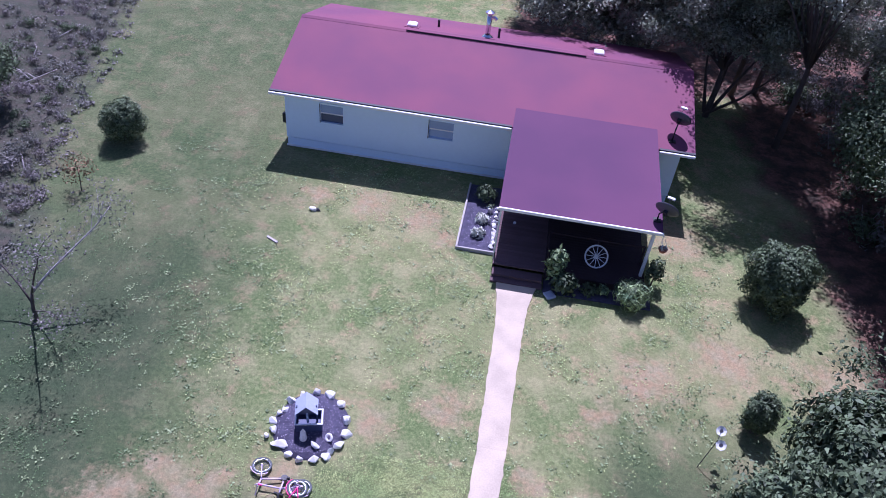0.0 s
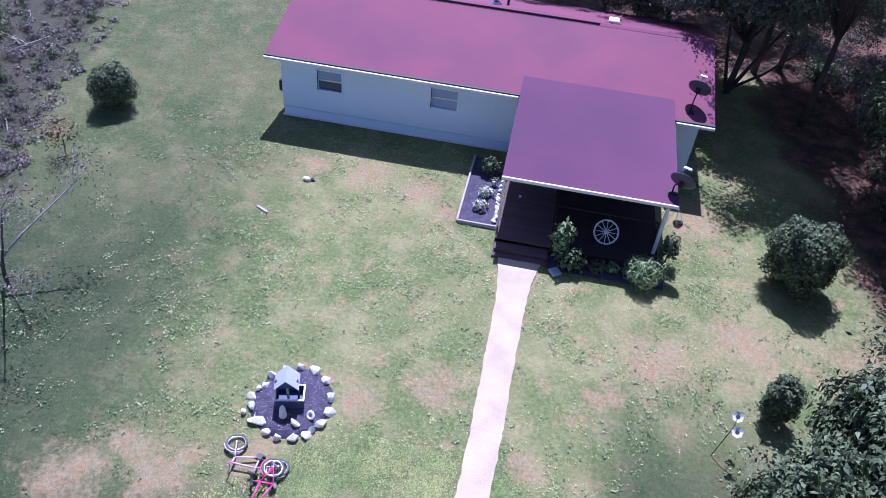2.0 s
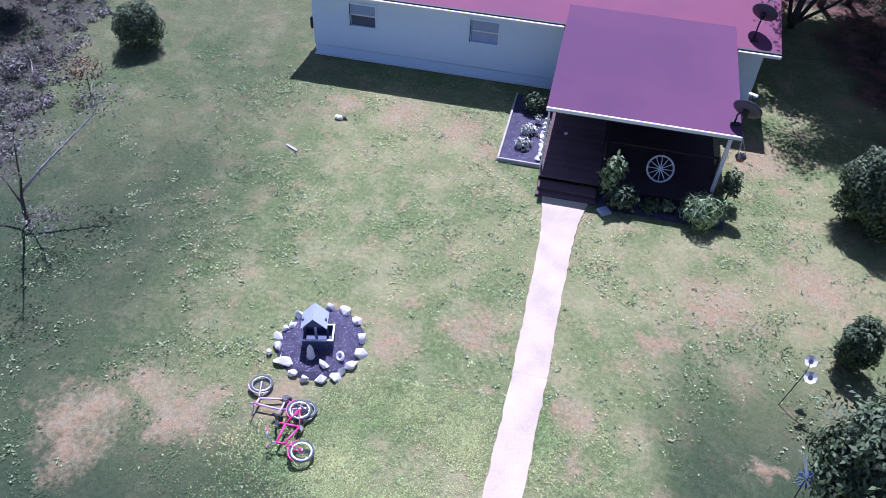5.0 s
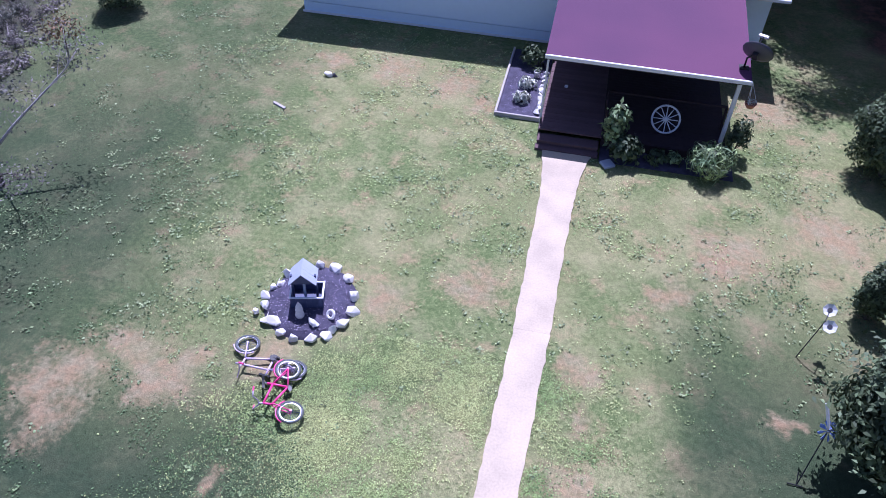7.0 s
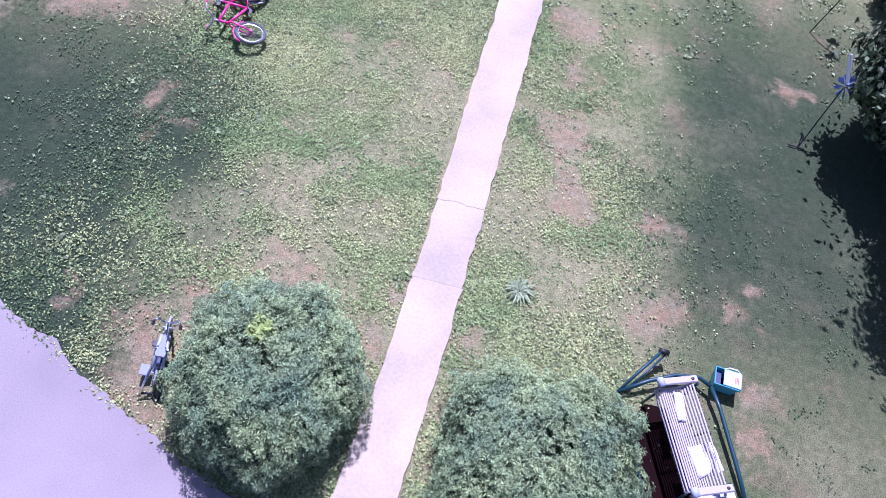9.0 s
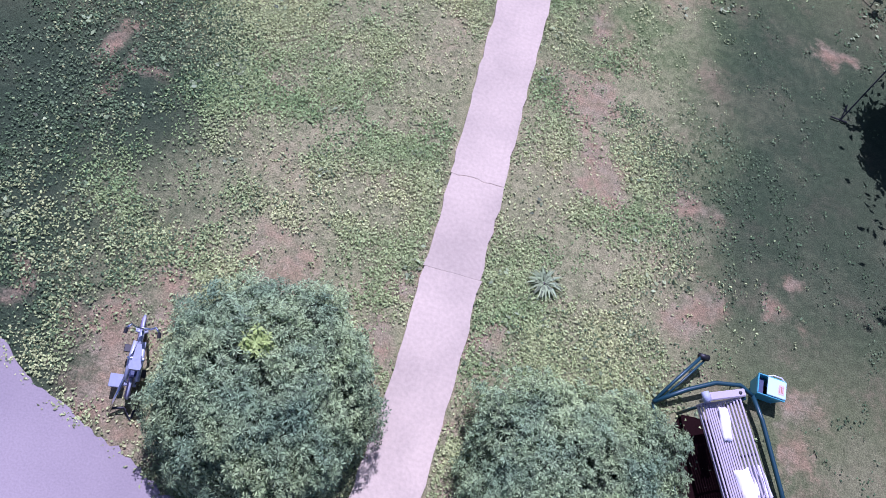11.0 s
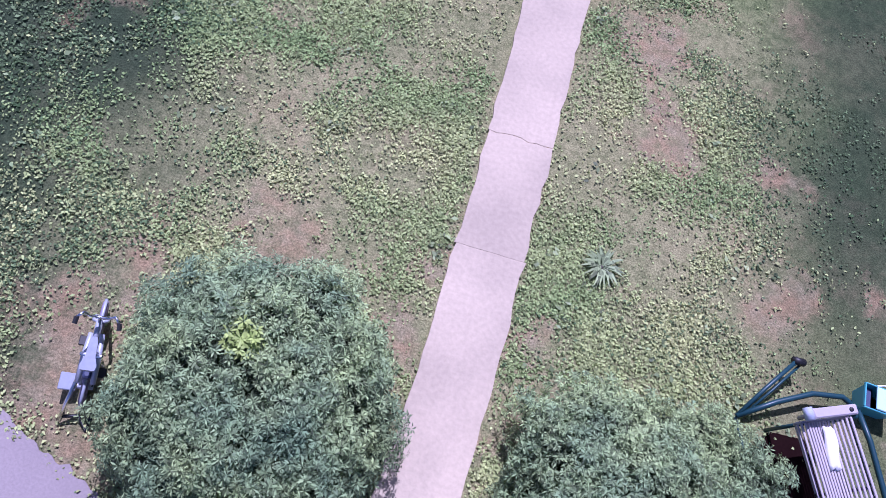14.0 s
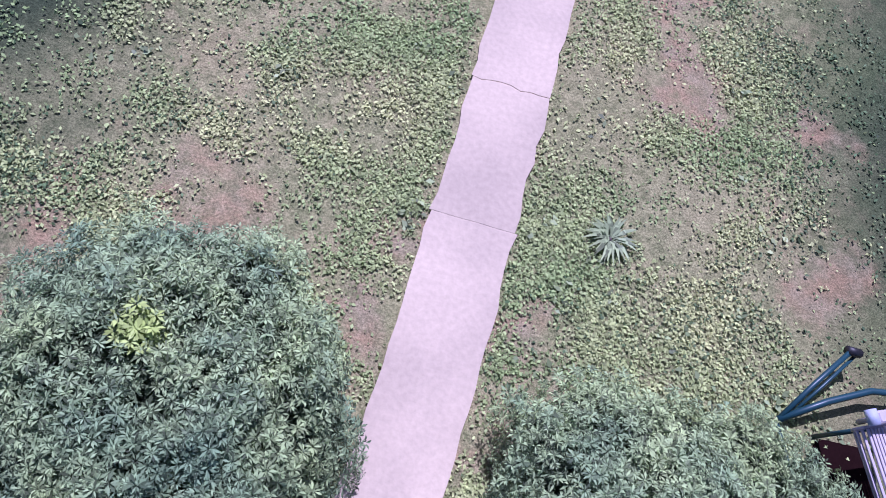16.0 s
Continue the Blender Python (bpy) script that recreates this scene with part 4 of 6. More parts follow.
def build_bike(m, frame_mat, label, tyre_mat, R=0.26, base=1.1, upright=False, basket=False):
    """A child's bicycle: wheels in the local xz plane, front wheel towards +x, y across."""
    bike = thing("bicycle", label, "bicycle", m, group="bicycles")
    wheel = []
    for x in (0.0, base):
        mm = pose(x, 0, R, 90)
        w = part("wheel", Solid().torus(R - 0.055, 0.012, 30, 6, mm), M_CHROME, bike, smooth=True)
        part("tyre", Solid().torus(R - 0.024, 0.025, 32, 8, mm), tyre_mat, w, smooth=True)
        sp = Solid()
        for k in range(18):
            a = 2 * pi * k / 18
            off = 0.02 if k % 2 else -0.02
            sp.tube([mm @ Vector((0.02 * cos(a), 0.02 * sin(a), off)), mm @ Vector(((R - 0.055) * cos(a), (R - 0.055) * sin(a), 0))], 0.0035, 4)
        part("spokes", sp, M_CHROME, w)
        part("hub", Solid().tube([mm @ Vector((0, 0, -0.06)), mm @ Vector((0, 0, 0.06))], 0.022, 10), frame_mat, w)
    bb, seat_t, head_t, head_b = (0.42 * base, 0, R + 0.02), (0.3 * base, 0, R + 0.4), (0.76 * base, 0, R + 0.48), (0.8 * base, 0, R + 0.33)
    fr = Solid()
    for a, b in ((bb, seat_t), (bb, head_b), ((0.33 * base, 0, R + 0.3), head_t), (head_t, head_b)):
        fr.tube([a, b], 0.022, 8)
    for y in (-0.045, 0.045):
        fr.tube([(0, y, R), (bb[0], y * 0.4, bb[2])], 0.013, 6).tube([(0, y, R), (0.33 * base, y * 0.3, R + 0.3)], 0.013, 6)
    part("frame", fr, frame_mat, bike, smooth=True)
    fk = Solid()
    for y in (-0.05, 0.05):
        fk.tube([(base, y, R), (0.83 * base, y, R + 0.28), (0.8 * base, y * 0.4, R + 0.33)], 0.014, 6)
    part("fork", fk, frame_mat, bike, smooth=True)
    wide = 0.15 if upright else 0.27
    hb = Solid().tube([(0.76 * base, 0, R + 0.46), (0.745 * base, 0, R + 0.56)], 0.014, 8)
    hb.tube([(0.66 * base, -wide, R + 0.66), (0.73 * base, -0.75 * wide, R + 0.67), (0.745 * base, -0.07, R + 0.57), (0.745 * base, 0.07, R + 0.57), (0.73 * base, 0.75 * wide, R + 0.67), (0.66 * base, wide, R + 0.66)], 0.012, 8)
    h = part("handlebar", hb, M_CHROME if upright else M_LILAC, bike, smooth=True)
    for y in (-wide, wide):
        part("grip", Solid().tube([(0.66 * base, y, R + 0.66), (0.57 * base, y * 1.04, R + 0.65)], 0.018, 8), M_BLACK if upright else M_PINK, h)
    sd = Solid()
    slim = 0.6 if upright else 1.0
    prof = [(-0.13, 0.085 * slim), (-0.09, 0.1 * slim), (-0.02, 0.06 * slim), (0.08, 0.03), (0.13, 0.018)]
    top = [(0.28 * base + x, y, R + 0.5) for x, y in prof] + [(0.28 * base + x, -y, R + 0.5) for x, y in prof[::-1]]
    n = len(top)
    sd.add(top + [(x, y * 0.8, z - 0.05) for x, y, z in top], [tuple(range(n - 1, -1, -1)), tuple(range(n, 2 * n))] + [(i, (i + 1) % n, n + (i + 1) % n, n + i) for i in range(n)])
    s = part("saddle", sd, M_GREYBLUE if upright else M_BLACK, bike, "" if upright else "black saddle")
    part("seat_post", Solid().tube([(0.3 * base, 0, R + 0.38), (0.285 * base, 0, R + 0.46)], 0.014, 8), M_CHROME, s)
    ck = part("crank", Solid().lathe([(0, -0.006), (0.08, -0.006), (0.08, 0.006), (0, 0.006)], 18, pose(bb[0], -0.05, bb[2], 90)), M_BLACK, bike)
    for sgn in (-1, 1):
        part("pedal", Solid().box(bb[0] - 0.04 + sgn * 0.12, bb[0] + 0.04 + sgn * 0.12, sgn * 0.09 - 0.04, sgn * 0.09 + 0.04, bb[2] - 0.012, bb[2] + 0.012, b=0.004)
             .tube([(bb[0], sgn * 0.06, bb[2]), (bb[0] + sgn * 0.12, sgn * 0.06, bb[2])], 0.009, 6), M_BLACK, ck)
    ch = Solid()
    for dz in (-0.075, 0.07):
        ch.tube([(bb[0], -0.05, bb[2] + dz), (0, -0.05, R + dz * 0.4)], 0.006, 4)
    part("chain", ch, M_BLACK, bike)
    for x in (0.0, base):
        gd = Solid().tube([(x + (R + 0.02) * cos(a), 0, R + (R + 0.02) * sin(a)) for a in [radians(q) for q in range(40, 161, 20)]], 0.014, 6)
        part("mudguard", gd, frame_mat, bike, smooth=True)
    if upright:
        part("kickstand", Solid().tube([(0.4 * base, 0.03, R), (0.34 * base, -0.12, 0.04)], 0.011, 6), M_CHROME, bike)
        for y in (-0.055, 0.055):
            part("side_rail", Solid().tube([(-0.02, y, R + 0.24), (0.3 * base, y, R + 0.3), (0.62 * base, y * 0.7, R + 0.34)], 0.022, 8), M_SILVER, bike, "silver side rail", smooth=True)
        part("seat_pad", Solid().box(0.02, 0.5 * base, -0.034, 0.034, R + 0.2, R + 0.27, b=0.015), M_NAVY, bike, "dark blue pad")
        part("clamp", Solid().box(0.3 * base, 0.36 * base, -0.085, 0.085, R + 0.3, R + 0.335, b=0.01), M_CHROME, bike)
        part("panel", Solid().box(-0.04, 0.1, 0.07, 0.2, R - 0.04, R - 0.025, b=0.006), M_GREYBLUE, bike, "pale flat panel at the side")
        part("strut", Solid().tube([(0.02, 0.06, R + 0.22), (-0.16, 0.11, R + 0.02), (-0.27, 0.13, 0.02)], 0.016, 8), M_CHROME, bike, smooth=True)
        # V of bent black tube behind the rear wheel
        part("stand", Solid().tube([(-0.24, 0.12, 0.05), (-0.22, 0.0, 0.06), (-0.33, -0.08, 0.02), (-0.2, -0.1, 0.12)], 0.016, 8), M_BLACK, bike, "black bent tube at the rear", smooth=True)
    return bike


def lying(xa, ya, xb, yb, side, lift=0.1):
    """A pose for a bicycle on its side with its rear axle near (xa, ya) and the front axle near (xb, yb)."""
    ang = math.atan2(yb - ya, xb - xa)
    tilt = Matrix.Rotation(radians(82) * side, 4, "X")
    return Matrix.Translation((xa, ya, lift)) @ Matrix.Rotation(ang, 4, "Z") @ tilt @ Matrix.Translation((0, 0, -0.27))


build_bike(lying(-3.96, -8.12, -5.12, -7.72, -1, 0.1), M_LILAC, "pale lilac child's bicycle lying on its side on the lawn", M_GREYTYRE, 0.25, 1.2)
build_bike(lying(-4.05, -8.2, -3.68, -9.06, 1, 0.2), M_PINK, "bright pink child's bicycle lying across the other one", M_GREYTYRE, 0.25, 0.98)
build_bike(Matrix.Translation((-2.76, -14.8, 0.0)) @ Matrix.Rotation(radians(100), 4, "Z") @ Matrix.Rotation(radians(14), 4, "X"),
           M_SILVER, "silver-blue child's bicycle on its stand beside the bush", M_LILACTYRE, 0.15, 0.58, upright=True)


# ---------------------------------------------------------------- garden swing bench and tub
def build_swing():
    m = Matrix.Translation((3.73, -13.99, 0.0)) @ Matrix.Rotation(radians(-69), 4, "Z")       # x runs along the bench, +y is its back
    sw = thing("swing_bench", "slatted pale garden swing bench in a teal tube frame", "garden swing", m)
    part("end_rail", Solid().tube([(-0.78, -0.62, 0.1), (-0.86, -0.2, 0.16), (-0.9, 0.2, 0.17), (-0.84, 0.52, 0.16), (-0.7, 0.64, 0.16)], 0.028, 8), M_TEAL, sw, smooth=True)
    part("end_rail", Solid().tube([(0.92, -0.62, 0.06), (0.95, 0.0, 0.1), (0.92, 0.62, 0.06)], 0.034, 8), M_TEAL, sw, smooth=True)
    part("brace", Solid().tube([(-0.78, -0.62, 0.1), (-1.0, -0.28, 0.18), (-1.21, 0.07, 0.26)], 0.021, 8), M_TEAL, sw, smooth=True)
    part("brace", Solid().tube([(-0.8, -0.5, 0.08), (-0.98, -0.19, 0.14), (-1.18, 0.13, 0.22)], 0.014, 8), M_TEAL, sw, smooth=True)
    part("brace_end", Solid().tube([(-1.22, 0.04, 0.26), (-1.19, 0.16, 0.23)], 0.04, 8), M_BLACK, sw, smooth=True)
    part("side_rail", Solid().tube([(-0.7, 0.64, 0.16), (-0.4, 0.66, 0.16), (0.4, 0.64, 0.12), (0.92, 0.62, 0.06)], 0.028, 8), M_TEAL, sw, smooth=True)
    part("front_rail", Solid().tube([(-0.78, -0.62, 0.08), (0.92, -0.62, 0.05)], 0.014, 6), M_TEAL, sw, smooth=True)
    # curved slatted seat and back
    prof = [(-0.29, 0.3), (-0.31, 0.345), (-0.295, 0.385), (-0.265, 0.41)] + [(-0.228 + 0.036 * i, 0.408 - 0.004 * min(i, 4)) for i in range(7)] + [(0.024 + 0.035 * i, 0.395 + 0.022 * i) for i in range(6)]
    prof = [(-0.31 + 0.84 * (y + 0.31), z + 0.16) for y, z in prof]
    for y, z in prof:
        part("slat", Solid().box(-0.6, 0.62, y - 0.0105, y + 0.0105, z - 0.007, z + 0.007, b=0.003), M_SLAT, sw)
    for x in (-0.61, 0.0, 0.63):
        part("seat_rib", Solid().tube([(x, y, z - 0.018) for y, z in prof], 0.014, 6), M_SLAT if x else M_BLACK, sw, smooth=True)
    for x, y in ((-0.6, -0.26), (0.62, -0.26), (-0.6, 0.19), (0.62, 0.19)):
        part("leg", Solid().tube([(x, y, 0.56 if y < 0 else 0.65), (x * 1.05, y * 1.15, -0.02)], 0.018, 8), M_TEAL, sw, smooth=True)
    for x in (-0.66, 0.67):
        arm = part("armrest", Solid().box(x - 0.045, x + 0.045, -0.25, 0.2, 0.66, 0.69, b=0.012), M_SLAT, sw)
        part("scroll", Solid().tube([(x - 0.06, -0.28, 0.66), (x + 0.05, -0.28, 0.66)], 0.042, 12), M_GREYROOF, arm, "rolled grey front end", smooth=True)
        part("bolt", Solid().lathe([(0, 0.689), (0.022, 0.689), (0.018, 0.7), (0, 0.703)], 10, Matrix.Translation((x, 0.13, 0))), M_BLACK, arm)
        part("arm_post", Solid().tube([(x, -0.24, 0.46), (x, -0.24, 0.665)], 0.02, 8), M_SLAT, arm, smooth=True)
    part("end_panel", Solid().box(0.66, 0.86, -0.2, 0.3, 0.46, 0.49, b=0.01), M_SKIRT, sw, "grey footboard at the end")
    # folded cloths lying on the slats
    for x0, y0, w, d, r, lab in ((0.3, -0.02, 0.36, 0.32, 6, "folded white cloth lying on the bench"), (-0.36, -0.13, 0.36, 0.11, -8, "narrow white cloth lying on the bench")):
        s = Solid()
        nx, ny = 8, 6
        vs = []
        for j in range(ny + 1):
            for i in range(nx + 1):
                u, v = i / nx - 0.5, j / ny - 0.5
                yy = v * d
                vs.append((u * w * (1 + 0.06 * sin(9 * v)), yy, 0.012 * sin(7 * u + 5 * v) + 0.02 * (1 - 4 * u * u) * (1 - 4 * v * v)))
        fs = [(j * (nx + 1) + i, j * (nx + 1) + i + 1, (j + 1) * (nx + 1) + i + 1, (j + 1) * (nx + 1) + i) for j in range(ny) for i in range(nx)]
        k = len(vs)
        rim = [i for i in range(nx + 1)] + [j * (nx + 1) + nx for j in range(1, ny + 1)] + [ny * (nx + 1) + i for i in range(nx - 1, -1, -1)] + [j * (nx + 1) for j in range(ny - 1, 0, -1)]
        vs += [(vs[i][0], vs[i][1], vs[i][2] - 0.025) for i in rim]
        fs += [(rim[i], k + i, k + (i + 1) % len(rim), rim[(i + 1) % len(rim)]) for i in range(len(rim))]
        c = new("cloth", s.add(vs, fs).mesh("cloth", M_CLOTH, True))
        c.matrix_world = m @ pose(x0, y0 + 0.04, 0.585, 8 if x0 > 0 else 0, 0, r)
        tagged(c, lab, "cloth")


def build_dark_sheet():
    """A near-black sheet added over the ground between the bush and the swing."""
    m = Matrix.Translation((3.76, -13.99, 0.0)) @ Matrix.Rotation(radians(-69), 4, "Z")
    rng = random.Random(12)
    n = 14
    a = [(-0.62 + 1.5 * i / n, -0.66 + 0.12 * max(0, 3 - i) + rng.uniform(-0.025, 0.025)) for i in range(n + 1)]
    b = [(-0.5 + 1.4 * i / n, 0.05 + rng.uniform(-0.025, 0.025)) for i in range(n + 1)]
    k = n + 1
    top = [(x, y, 0.03 + rng.uniform(-0.006, 0.01)) for x, y in a + b]
    low = [(x, y, 0.002) for x, y in a + b]
    rim = list(range(k)) + list(range(2 * k - 1, k - 1, -1))
    fs = [(i, i + 1, k + i + 1, k + i) for i in range(n)]
    fs += [(rim[i], 2 * k + rim[i], 2 * k + rim[(i + 1) % (2 * k)], rim[(i + 1) % (2 * k)]) for i in range(2 * k)]
    ob = new("ground_cloth", Solid().add(top + low, fs).mesh("ground_cloth", M_DARKSHEET, False))
    ob.matrix_world = m
    tagged(ob, "near-black brown sheet lying on the ground under the swing", "ground cloth")


M_DARKSHEET = material("near-black brown sheet", (0.014, 0.006, 0.006), 0.95, spread=0.3, grain=40, blotch=5, spec=0.02)
build_dark_sheet()
build_swing()


M_TUBLID = material("pale turquoise plastic", (0.55, 0.82, 0.86), 0.35, spread=0.06, bump=0.0)
M_LABEL = material("faded pink paper", (0.62, 0.5, 0.5), 0.8, spread=0.12, grain=30)


def build_tub():
    m = pose(4.27, -12.97, 0.0, 0, 0, -4) @ Matrix.Scale(0.7, 4)
    t = thing("storage_tub", "turquoise plastic tub with pale lid and label", "tub", m)
    s = Solid()
    lo = [(-0.2, -0.14, 0), (0.2, -0.14, 0), (0.2, 0.14, 0), (-0.2, 0.14, 0)]
    hi = [(x * 1.2, y * 1.22, 0.34) for x, y, z in lo]
    s.add(lo + hi, [(3, 2, 1, 0), (0, 1, 5, 4), (1, 2, 6, 5), (2, 3, 7, 6), (3, 0, 4, 7)])
    part("body", s, M_TUB, t)
    rm = Solid()
    for a in ((-0.255, 0.255, -0.185, -0.165), (-0.255, 0.255, 0.165, 0.185), (-0.255, -0.235, -0.163, 0.163), (0.235, 0.255, -0.163, 0.163)):
        rm.box(*a, 0.31, 0.35, b=0.006)
    part("rim", rm, M_TUB, t)
    part("lid", Solid().box(-0.09, 0.25, -0.16, 0.16, 0.352, 0.375, b=0.01), M_TUBLID, t, "pale turquoise lid")
    part("inside", Solid().box(-0.22, -0.1, -0.15, 0.15, 0.2, 0.25), M_NAVY, t)
    part("handle", Solid().tube([(-0.1, 0.17, 0.33), (0.0, 0.21, 0.37), (0.15, 0.21, 0.37), (0.24, 0.17, 0.33)], 0.012, 6), M_WHITE, t)
    part("label", Solid().box(0.1, 0.21, -0.1, 0.08, 0.3752, 0.377), M_LABEL, t, "faded pink label")
    for k in range(3):
        part("print", Solid().box(0.12 + 0.028 * k, 0.135 + 0.028 * k, -0.07, 0.05, 0.3772, 0.378), M_TERRACOTTA, t, "brown printed bars")


build_tub()


# ---------------------------------------------------------------- lamp poles and pinwheel
def build_lights():
    m = pose(5.82, -5.34, 0)
    p = thing("garden_light", "black pole with two white flower-shaped solar lamps", "garden light", m)
    part("pole", Solid().tube([(0, 0, -0.05), (0.12, 0.08, 0.5), (0.26, 0.2, 0.98)], 0.011, 8), M_BLACK, p)
    for k, (x, y, z) in enumerate(((0.38, 0.5, 1.0), (0.32, 0.06, 0.98))):
        part("arm", Solid().tube([(0.25, 0.19, 0.94), (0.32, 0.34 if not k else 0.13, z - 0.05), (x, y, z)], 0.01, 6), M_BLACK, p)
        mm = pose(x, y, z, 38, -18)
        h = part("lamp_head", Solid().lathe([(0.05, -0.06), (0.06, 0.0), (0.125, 0.03), (0.135, 0.05), (0.06, 0.02), (0.0, 0.012)], 7, mm), M_WHITE, p, "white petal shade")
        part("solar_cell", Solid().lathe([(0.0, 0.03), (0.05, 0.03), (0.05, 0.018)], 12, mm), M_DISHGREY, h)
    m = pose(5.48, -8.36, 0)
    w = thing("pinwheel", "sky-blue garden pinwheel on a thin black pole", "pinwheel", m)
    part("pole", Solid().tube([(0, 0, -0.05), (0.12, 0.28, 0.5), (0.25, 0.56, 1.0)], 0.011, 8), M_BLACK, w)
    part("foot", Solid().tube([(-0.16, 0.02, 0.03), (0.1, 0.0, 0.03)], 0.012, 6).tube([(0.0, 0.0, 0.02), (0.0, 0.18, 0.2)], 0.01, 6), M_BLACK, w)
    mm = pose(0.25, 0.56, 1.02, 55, 0, 20)
    for k in range(8):
        a = 2 * pi * k / 8
        q = [(0.02, 0, 0), (0.17, -0.035, 0.03), (0.21, 0.0, 0.0), (0.16, 0.045, -0.02)]
        s = Solid().add([pose(0, 0, 0, 0, 0, math.degrees(a)) @ Vector(v) for v in q] + [pose(0, 0, 0, 0, 0, math.degrees(a)) @ (Vector(v) + Vector((0, 0, 0.006))) for v in q],
                        [(3, 2, 1, 0), (4, 5, 6, 7), (0, 1, 5, 4), (1, 2, 6, 5), (2, 3, 7, 6), (3, 0, 4, 7)], None)
        part("vane", s, M_BLUEPLASTIC, w, m=mm)
    part("hub", Solid().lathe([(0, -0.02), (0.03, -0.02), (0.03, 0.03), (0, 0.05)], 12, mm), M_CHROME, w)
    part("tail", Solid().box(-0.01, 0.012, 0.05, 0.5, -0.02, 0.05, mm @ pose(0, 0, 0, 0, 0, 5)), M_WHITE, w, "white tail vane")


build_lights()


# ---------------------------------------------------------------- flower bed by the porch
def build_bed():
    x0, x1, y0, y1 = -1.66, -0.36, 1.74, 5.6
    s = Solid().box(x0 + 0.07, x1, y0 + 0.07, y1, -0.05, 0.06)
    tagged(new("mulch_bed", s.mesh("mulch_bed", M_MULCH)), "dark mulch in the flower bed beside the porch", "mulch bed", kind="structure")
    e = thing("bed_edging", "weathered pale timber edging of the flower bed", "edging")
    part("board", Solid().box(x0, x0 + 0.065, y0 + 0.07, y1, -0.03, 0.13, b=0.01), M_PALEBARK, e)
    part("board", Solid().box(x0, x1 + 0.03, y0, y0 + 0.065, -0.03, 0.13, b=0.01), M_PALEBARK, e)
    rng = random.Random(9)
    y = 2.05
    while y < 4.4:
        ob = new("stone", stone_mesh(int(y * 31), 0.1, 0.13, 0.12))
        ob.matrix_world = pose(-0.47 + rng.uniform(-0.03, 0.03), y, 0.09, 0, 0, rng.uniform(0, 90))
        tagged(ob, "small white stone edging the flower bed", "stone", "stones of the flower bed")
        y += rng.uniform(0.2, 0.28)
    scatter_chips("wood_chips", "pale wood chips strewn over the flower bed", 420, 6, lambda x, y: (-0.95 + 0.5 * x, 3.7 + 1.7 * y, 0.064), False)
    for x, y, r, seed in ((-0.95, 3.45, 0.23, 1), (-1.0, 2.6, 0.23, 2)):
        p = thing("hosta", "clump of pale variegated leaves in mulch", "plant", Matrix.Translation((x, y, 0.05)), group="bed plants")
        part("leaves", leaves_mesh("leaves", (0, 0, 0.12), (r, r, 0.16), 150, 0.15, M_FLOWER, seed, slim=0.45, low=-0.2, droop=0.35), None, p)
        part("crown", Solid().lathe([(0, -0.02), (0.08, 0.0), (0.05, 0.12), (0, 0.16)], 10), M_BARK, p)
    p = thing("shrub", "dark round shrub in the shade of the wall", "shrub", Matrix.Translation((-0.98, 4.75, 0.05)))
    part("crown", leaves_mesh("crown", (0, 0, 0.3), (0.38, 0.36, 0.34), 480, 0.12, M_SHRUBLEAF, 5, low=-0.5), None, p)
    part("stem", Solid().tube([(0, 0, -0.03), (0, 0, 0.35)], 0.03, 6), M_BARK, p)
    q = thing("flower_pot", "small pale pot beside the shrub", "pot", pose(-0.72, 4.05, 0.06))
    part("pot", Solid().lathe([(0.0, 0.0), (0.07, 0.0), (0.1, 0.18), (0.11, 0.18), (0.11, 0.2), (0.085, 0.2), (0.08, 0.15), (0, 0.15)], 16), M_WHITE, q, smooth=True)
    part("plant", leaves_mesh("plant", (0, 0, 0.24), (0.1, 0.1, 0.08), 40, 0.09, M_SHRUBLEAF, 15), None, q)


build_bed()


